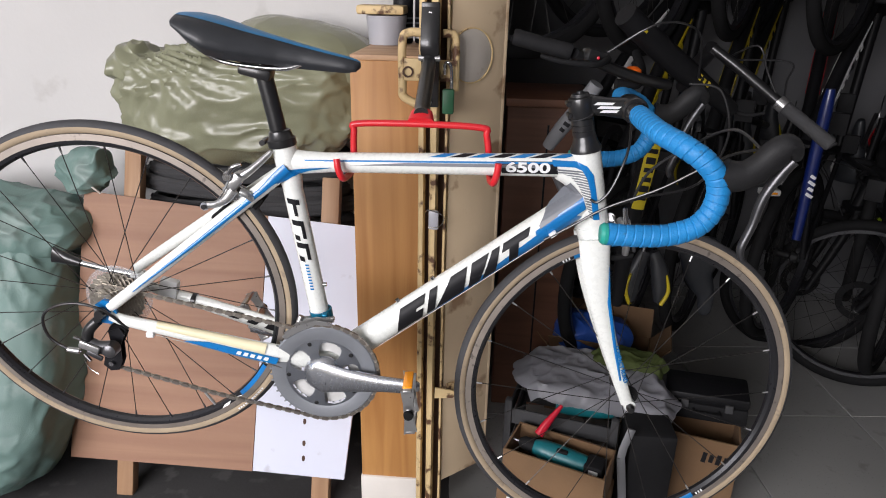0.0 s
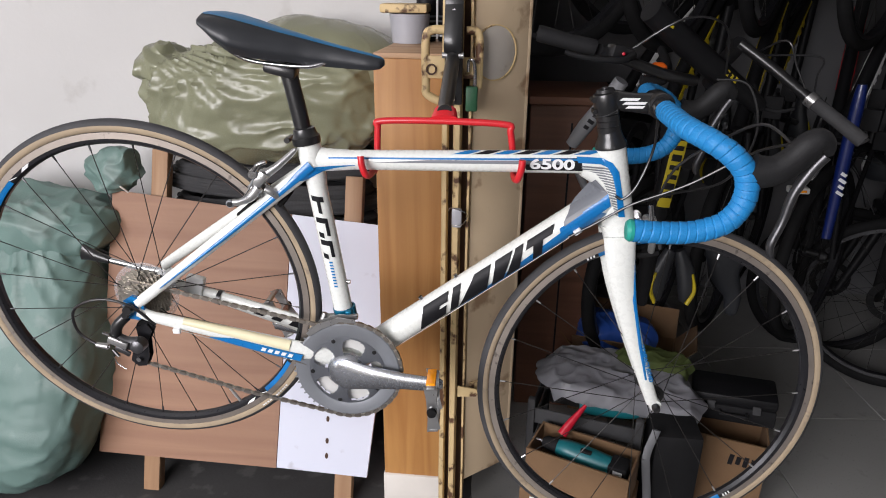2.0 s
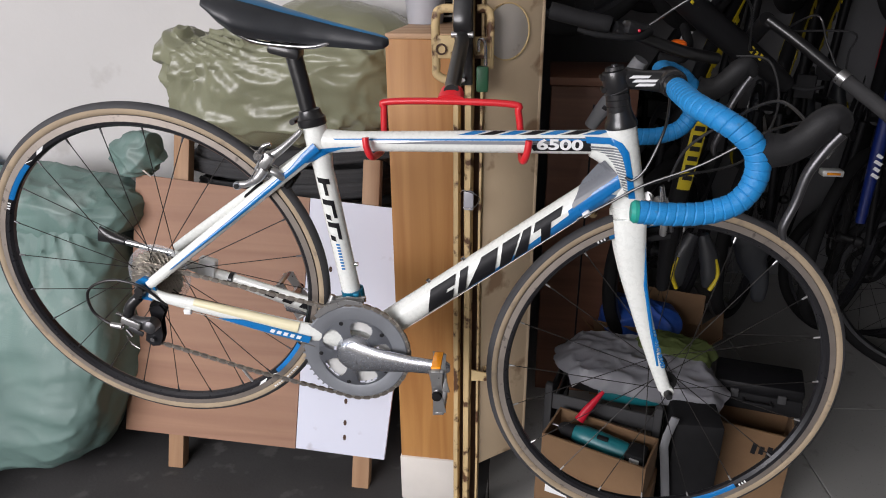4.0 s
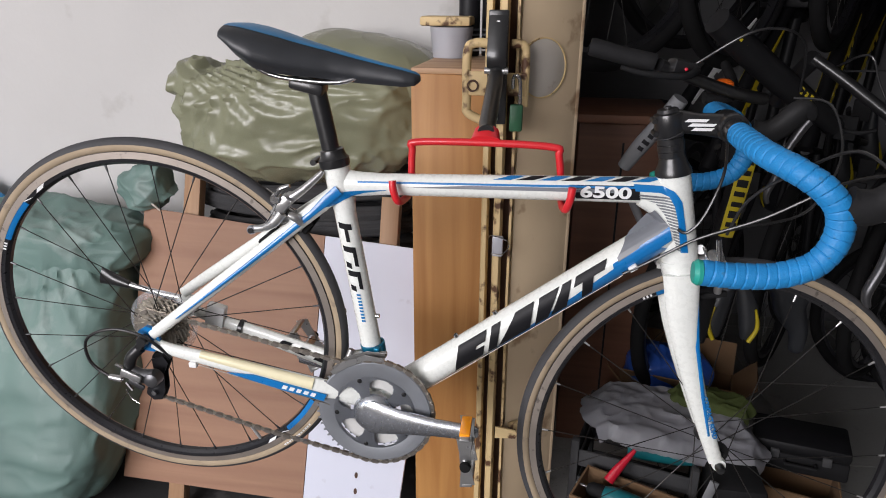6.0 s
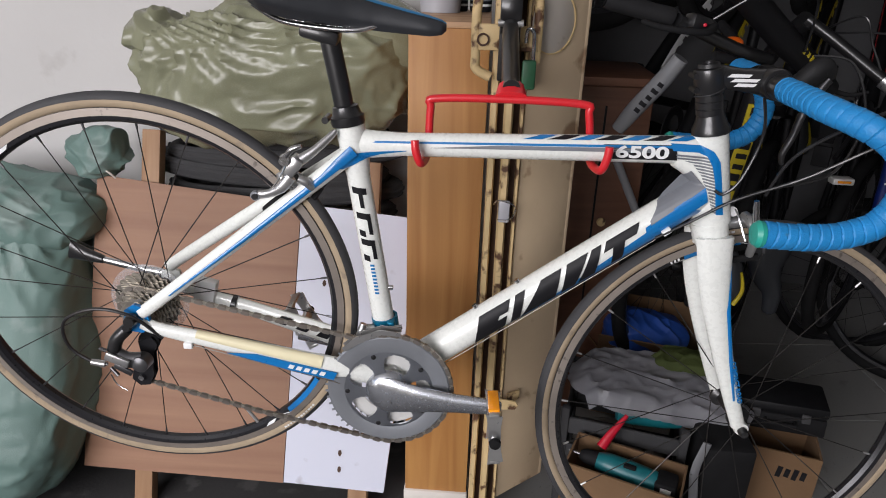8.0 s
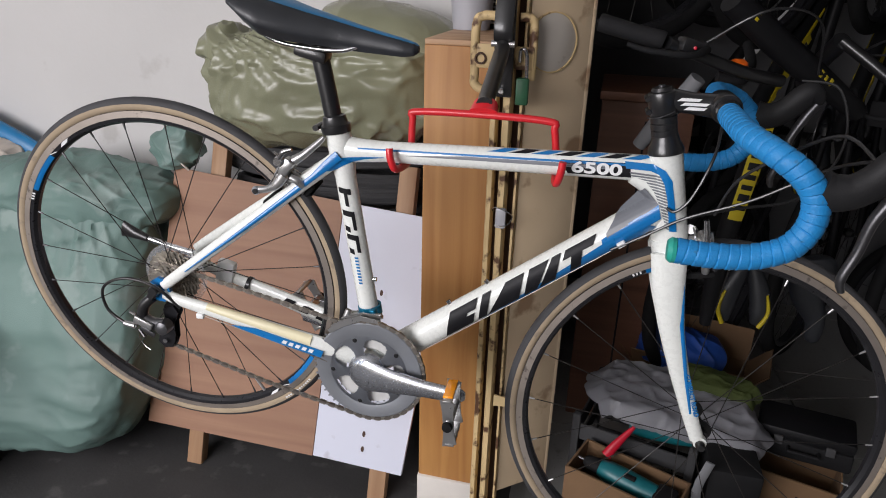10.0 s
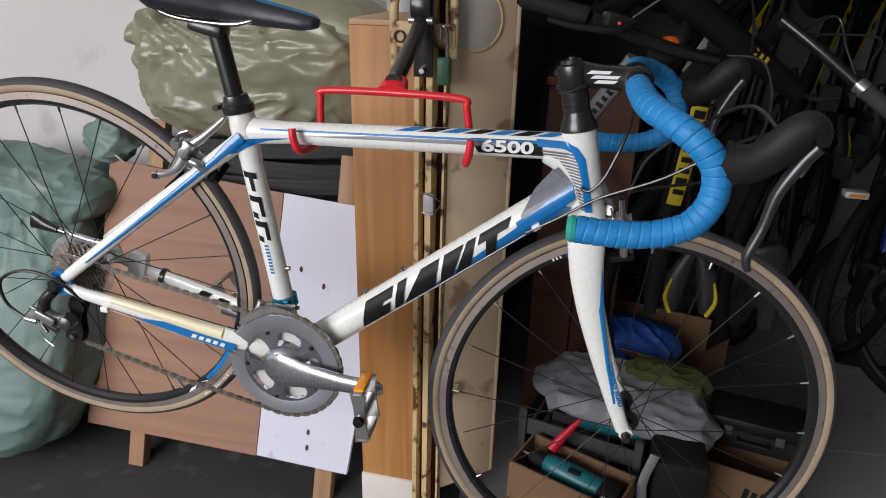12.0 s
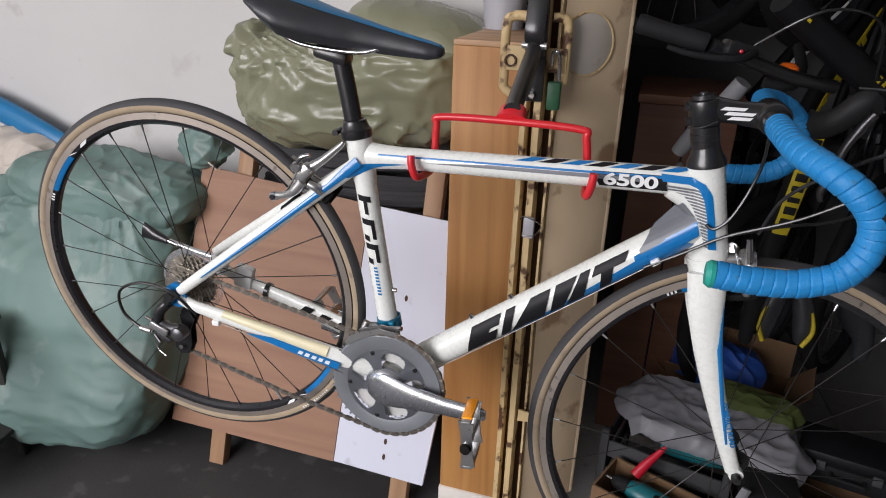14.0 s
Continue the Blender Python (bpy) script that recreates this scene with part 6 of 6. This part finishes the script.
part("body", block((0.225, 0.125, 0.055), (0, 0, 0.028), 0.008), M_TOOLB, kit)
part("lid", block((0.229, 0.129, 0.034), (0, 0, 0.0735), 0.010), M_BFRAME, kit)
for x in (-0.06, 0.06):
    part("latch", block((0.022, 0.008, 0.026), (x, -0.0665, 0.056), 0.003), M_OLDTYRE, kit)
part("handle", tube([(-0.035, -0.064, 0.040), (-0.035, -0.084, 0.040), (0.035, -0.084, 0.040), (0.035, -0.064, 0.040)], 0.005, 8), M_TOOLB, kit)
fr = thing("tool_case", "black plastic tool case with a grey metal strip", "tool case")
part("case", block((0.125, 0.13, 0.355), (0.672, 1.425, 0.182), 0.012), M_TOOLB, fr)
part("strip", tube([(0.606, 1.352, 0.385), (0.590, 1.345, 0.330), (0.586, 1.342, 0.300)], [(0.004, 0.011)] * 3, 8), M_GREYFR, fr, "grey metal strip")
part("strip", tube([(0.586, 1.342, 0.300), (0.600, 1.340, 0.200), (0.618, 1.338, 0.060)], [(0.004, 0.011)] * 3, 8), M_GREYFR, fr, "grey metal strip")
solo("plank", block((0.30, 0.07, 0.035), (0, 0, 0), 0.004), M_BATTEN, "raw wooden plank lying on the tiled floor", "plank", pose(0.43, 2.54, 0.022, 0, 0, -38))
low = thing("cardboard_box", "closed cardboard carton with a white label under the open one", "box", pose(0.425, 1.345, 0.005, 0, 0, -18))
part("carton", block((0.29, 0.16, 0.195), (0, 0, 0.0985), 0.004), M_CARD, low)
part("label", block((0.06, 0.001, 0.03), (-0.085, -0.0806, 0.160)), M_WHITED, low, "white label")
def fixed(ob, owner):
    """Keeps a part where its own coordinates put it in the room."""
    ob.matrix_parent_inverse = owner.matrix_basis.inverted()
    return ob


fixed(part("lower_tube", tube([(0.585, 1.455, 1.190), (0.580, 1.465, 1.10), (0.566, 1.480, 0.95), (0.560, 1.50, 0.80), (0.565, 1.53, 0.66)], [(0.022, 0.020), (0.024, 0.022), (0.024, 0.022), (0.022, 0.022), (0.014, 0.014)], 16, 4), M_BFRAME, FIRST), FIRST)
panel = fixed(part("yellow_panel", tube([(0.583, 1.4335, 1.165), (0.579, 1.4405, 1.09), (0.567, 1.4555, 0.955)], [(0.004, 0.0165), (0.004, 0.0170), (0.004, 0.0155)], 10, 5), M_YELLOW, FIRST, "yellow panel with black block marks"), FIRST)
for k in range(8):
    z = 1.150 - k * 0.0235
    x, y = 0.579 + (z - 1.09) * 0.08, 1.4350 - (z - 1.09) * 0.10
    fixed(part("panel_mark", block((0.022, 0.002, 0.011 if k % 3 else 0.016), (x, y, z), 0.001, turn=pose(0, 0, 0, 0, 6, 0)), M_BLACKD, FIRST), FIRST)
fixed(part("diagonal_tube", tube([(0.470, 1.385, 1.402), (0.560, 1.440, 1.335), (0.640, 1.490, 1.280), (0.720, 1.540, 1.228), (0.790, 1.585, 1.180)], [(0.024, 0.026), (0.026, 0.028), (0.026, 0.028), (0.022, 0.024), (0.020, 0.020)], 16, 5), M_BFRAME, FIRST), FIRST)
for k in range(13):
    f = k * 0.0125 if k < 9 else k * 0.0125 + 0.030
    p = Vector((0.520, 1.388, 1.372)).lerp(Vector((0.720, 1.512, 1.236)), f / 0.20)
    fixed(part("tube_mark", block((0.0085, 0.002, 0.010 if k % 2 else 0.014), p, 0.0005, turn=pose(0, 0, 0, 0, 34, 30)), M_YELLOW, FIRST), FIRST)
for s in (-1, 1):
    fixed(part("saddle_wing", tube([(0.671 + s * 0.012, 1.675, 0.76), (0.671 + s * 0.034, 1.665, 0.70), (0.671 + s * 0.042, 1.660, 0.645), (0.671 + s * 0.036, 1.658, 0.610)], [(0.016, 0.016), (0.020, 0.026), (0.020, 0.024), (0.009, 0.010)], 14, 5), M_SADDLE, FIRST), FIRST)
    fixed(part("saddle_edge", tube([(0.671 + s * 0.050, 1.648, 0.700), (0.671 + s * 0.060, 1.645, 0.650), (0.671 + s * 0.044, 1.643, 0.608)], [(0.006, 0.003), (0.006, 0.006), (0.006, 0.006)], 10, 5), M_YELLOW, FIRST), FIRST)
# two handlebars that stick out of the rows
fixed(part("grip_bar", tube([(0.360, 1.283, 1.329), (0.43, 1.335, 1.302), (0.52, 1.40, 1.270), (0.60, 1.47, 1.25)], [0.0115, 0.0115, 0.0125, 0.0125], 14, 5), M_BLACK, FIRST), FIRST)
fixed(part("grip", tube([(0.238, 1.288, 1.358), (0.243, 1.288, 1.357), (0.300, 1.285, 1.343), (0.349, 1.282, 1.332), (0.352, 1.282, 1.331)], [0.012, 0.0165, 0.0158, 0.0172, 0.012], 18, 3), M_TOOLB, FIRST, "ribbed black rubber grip"), FIRST)
fixed(part("shift_pod", block((0.060, 0.030, 0.028), (0.405, 1.300, 1.322), 0.009, turn=pose(0, 0, 0, 0, 14, 32)), M_BLACK, FIRST, "black gear shifter"), FIRST)
fixed(part("pod_light", lathe([(0.0, -0.004), (0.003, -0.003), (0.003, 0.0), (0.0, 0.0)], 10, closed=False, at=(0.408, 1.281, 1.322)), M_REDP, FIRST), FIRST)
fixed(part("pod_brake", tube([(0.43, 1.30, 1.318), (0.40, 1.25, 1.312), (0.33, 1.232, 1.318), (0.29, 1.230, 1.328)], [0.008, 0.006, 0.005, 0.004], 10, 5), M_TOOLB, FIRST, "black brake lever"), FIRST)
fixed(part("pod_hose", tube([(0.43, 1.31, 1.33), (0.52, 1.28, 1.39), (0.62, 1.36, 1.37), (0.66, 1.45, 1.27)], 0.0024, 8, 6), M_BLACK, FIRST), FIRST)
fixed(part("cross_bar", tube([(0.76, 1.70, 1.315), (0.833, 1.660, 1.262), (0.911, 1.590, 1.196)], 0.0130, 14, 5), M_BLACK, SECOND), SECOND)
fixed(part("bar_ring", tube([(0.905, 1.595, 1.201), (0.919, 1.583, 1.190)], 0.0180, 16), M_SILVER, SECOND, "silver grip clamp ring"), SECOND)
fixed(part("cross_grip", tube([(0.919, 1.583, 1.190), (0.97, 1.545, 1.150), (1.010, 1.515, 1.118), (1.013, 1.513, 1.116)], [0.0165, 0.0162, 0.0172, 0.010], 16, 4), M_OLDTYRE, SECOND, "dark grey rubber grip"), SECOND)
fixed(part("cross_lever", tube([(0.79, 1.64, 1.22), (0.80, 1.60, 1.180), (0.835, 1.585, 1.168), (0.872, 1.58, 1.176)], [0.008, 0.006, 0.005, 0.004], 10, 5), M_TOOLB, SECOND, "black brake lever"), SECOND)
fixed(part("cross_stem", tube([(0.76, 1.70, 1.315), (0.745, 1.77, 1.26), (0.74, 1.84, 1.20)], [0.021, 0.020, 0.022], 14, 4), M_BLACK, SECOND), SECOND)
for k, (p, q) in enumerate((((0.90, 1.60, 1.215), (0.84, 1.62, 1.33)), ((0.92, 1.60, 1.20), (0.94, 1.66, 1.29)))):
    fixed(part("cross_hose", tube([p, tuple((a + b) / 2 for a, b in zip(p, q)), q, (0.80, 1.72, 1.285)], 0.0026, 8, 6), M_BLACK, SECOND), SECOND)
blue_tube = fixed(part("blue_tube", tube([(1.222, 2.0, 1.185), (1.222, 2.0, 1.12), (1.222, 2.0, 0.93), (1.224, 2.0, 0.70)], [(0.012, 0.013), (0.018, 0.019), (0.018, 0.019), (0.013, 0.014)], 16, 4), M_BLUEFR, BLUE_ONE, "deep blue down tube"), BLUE_ONE)
for k in range(4):
    fixed(part("tube_mark", block((0.026 if k % 2 else 0.020, 0.002, 0.010), (1.222, 1.9805, 0.915 - k * 0.020), 0.001, turn=pose(0, 0, 0, 0, 30, 0)), M_WHITED, BLUE_ONE), BLUE_ONE)
black_saddle = fixed(part("hung_saddle", tube([(0.880, 1.90, 0.720), (0.884, 1.90, 0.705), (0.892, 1.90, 0.66), (0.896, 1.90, 0.60), (0.930, 1.90, 0.53), (0.935, 1.90, 0.47), (0.935, 1.90, 0.455)], [(0.020, 0.030), (0.028, 0.062), (0.030, 0.066), (0.026, 0.046), (0.020, 0.028), (0.016, 0.022), (0.006, 0.008)], 18, 5), M_SADDLE, SECOND, "plain black saddle"), SECOND)
fixed(part("pale_fork_leg", tube([(0.455, 1.56, 1.235), (0.425, 1.58, 1.180), (0.385, 1.61, 1.115), (0.355, 1.63, 1.060)], [(0.017, 0.018), (0.018, 0.020), (0.018, 0.020), (0.014, 0.016)], 14, 4), M_GREYFR, FOURTH, "pale grey fork leg"), FOURTH)
fixed(part("pale_stay", tube([(0.372, 1.82, 0.985), (0.403, 1.82, 0.930), (0.466, 1.82, 0.806), (0.498, 1.82, 0.742)], [(0.008, 0.008), (0.010, 0.011), (0.010, 0.011), (0.007, 0.008)], 12, 4), M_GREYFR, FOURTH, "pale grey seat stay"), FOURTH)
for k in range(5):
    fixed(part("fork_mark", block((0.010, 0.003, 0.017 if k % 2 else 0.013), (0.421 - k * 0.0092, 1.5630 + k * 0.007, 1.176 - k * 0.0155), 0.001, turn=pose(0, 0, 0, 0, -58, 0)), M_BLACKD, FOURTH), FOURTH)
silver_pedal = fixed(part("silver_pedal", block((0.064, 0.040, 0.021), (1.145, 2.09, 0.832), 0.005), M_INNER, BLUE_ONE, "white pedal with an orange reflector"), BLUE_ONE)
part("reflector", block((0.040, 0.004, 0.008), (1.145, 2.068, 0.832), 0.002), M_ORANGE, silver_pedal)
hw = thing("hung_wheel", "black spoked bicycle wheel hung from the ceiling", "wheel", Matrix.Translation((0.30, 1.85, 1.60)) @ pose(0, 0, 0, 0, 0, 35))
hw_rim = part("rim", lathe([(0.283, -0.012), (0.306, -0.013), (0.306, 0.013), (0.283, 0.012)], 64), M_RIM, hw)
part("tyre", lathe([(0.316 + 0.024 * math.cos(radians(a)), 0.024 * math.sin(radians(a))) for a in range(-150, 151, 25)], 72), M_RUBBER, hw_rim)
part("hub", lathe([(0.0, -0.05), (0.012, -0.05), (0.022, -0.03), (0.014, 0.0), (0.022, 0.03), (0.012, 0.05), (0.0, 0.05)], 16, closed=False), M_BLACK, hw)
for i in range(24):
    a = 2 * math.pi * i / 24
    e = a + (0.9 if (i // 2) % 2 else -0.9)
    p0, p1 = Vector((0.02 * math.cos(e), (0.03 if i % 2 else -0.03), 0.02 * math.sin(e))), Vector((0.284 * math.cos(a), 0, 0.284 * math.sin(a)))
    part("spoke", SPOKE_ME, None, hw).matrix_basis = Matrix.Translation(p0) @ (p1 - p0).to_track_quat("Z", "Y").to_matrix().to_4x4() @ Matrix.Diagonal((1, 1, (p1 - p0).length, 1))
part("hook", tube([(0.0, 0.0, 0.27), (0.0, 0.03, 0.33), (0.0, 0.0, 0.40), (0.0, 0.0, 1.10)], 0.004, 8, 4), M_BLACK, hw)
bell = part("bell", lathe([(0.0, 0.0), (0.016, 0.0), (0.0195, 0.007), (0.018, 0.016), (0.010, 0.022), (0.0, 0.023)], 20, "z", False, at=(0.505, 1.409, 1.272)), M_ORP, FIRST, "bright orange plastic bell")
bell.matrix_parent_inverse = FIRST.matrix_basis.inverted()
clip = part("bell_clip", tube([(0.470, 1.400, 1.258), (0.52, 1.42, 1.256), (0.548, 1.52, 1.275), (0.56, 1.66, 1.30)], 0.011, 10, 4), M_TOOLB, FIRST)
clip.matrix_parent_inverse = FIRST.matrix_basis.inverted()

# ---- far end beside the sack ----
tarp = tube([(-2.15, 1.86, 0.97), (-1.95, 1.86, 0.92), (-1.72, 1.86, 0.82), (-1.60, 1.88, 0.74)], [(0.03, 0.05), (0.035, 0.045), (0.03, 0.05), (0.02, 0.04)], 14, 6)
solo("rolled_tarp", tarp, M_TARP, "rolled blue plastic tarpaulin above the sacks", "tarpaulin")
sack("cloth", pose(-1.86, 1.79, 0.66, 0, 12, 0), (0.17, 0.10, 0.19), M_CLOTHW, "pale stained cloth bundle against the wall", 33, 0.024, category="cloth")
sack("sack", pose(-1.70, 1.62, 0.38, 0, 0, 0), (0.26, 0.16, 0.37), M_TEAL, "second teal woven sack against the wall", 37, 0.03, power=0.65)
rack = thing("metal_rack", "dark metal rack standing beside the sacks", "rack", pose(-1.62, 1.10, 0.0, 0, 0, 8))
for x in (-0.2, 0.2):
    for y in (-0.12, 0.12):
        part("leg", block((0.025, 0.025, 0.50), (x, y, 0.25), 0.003), M_DARKM, rack)
for z in (0.12, 0.48):
    part("shelf", block((0.45, 0.29, 0.016), (0, 0, z), 0.003), M_DARKM, rack)
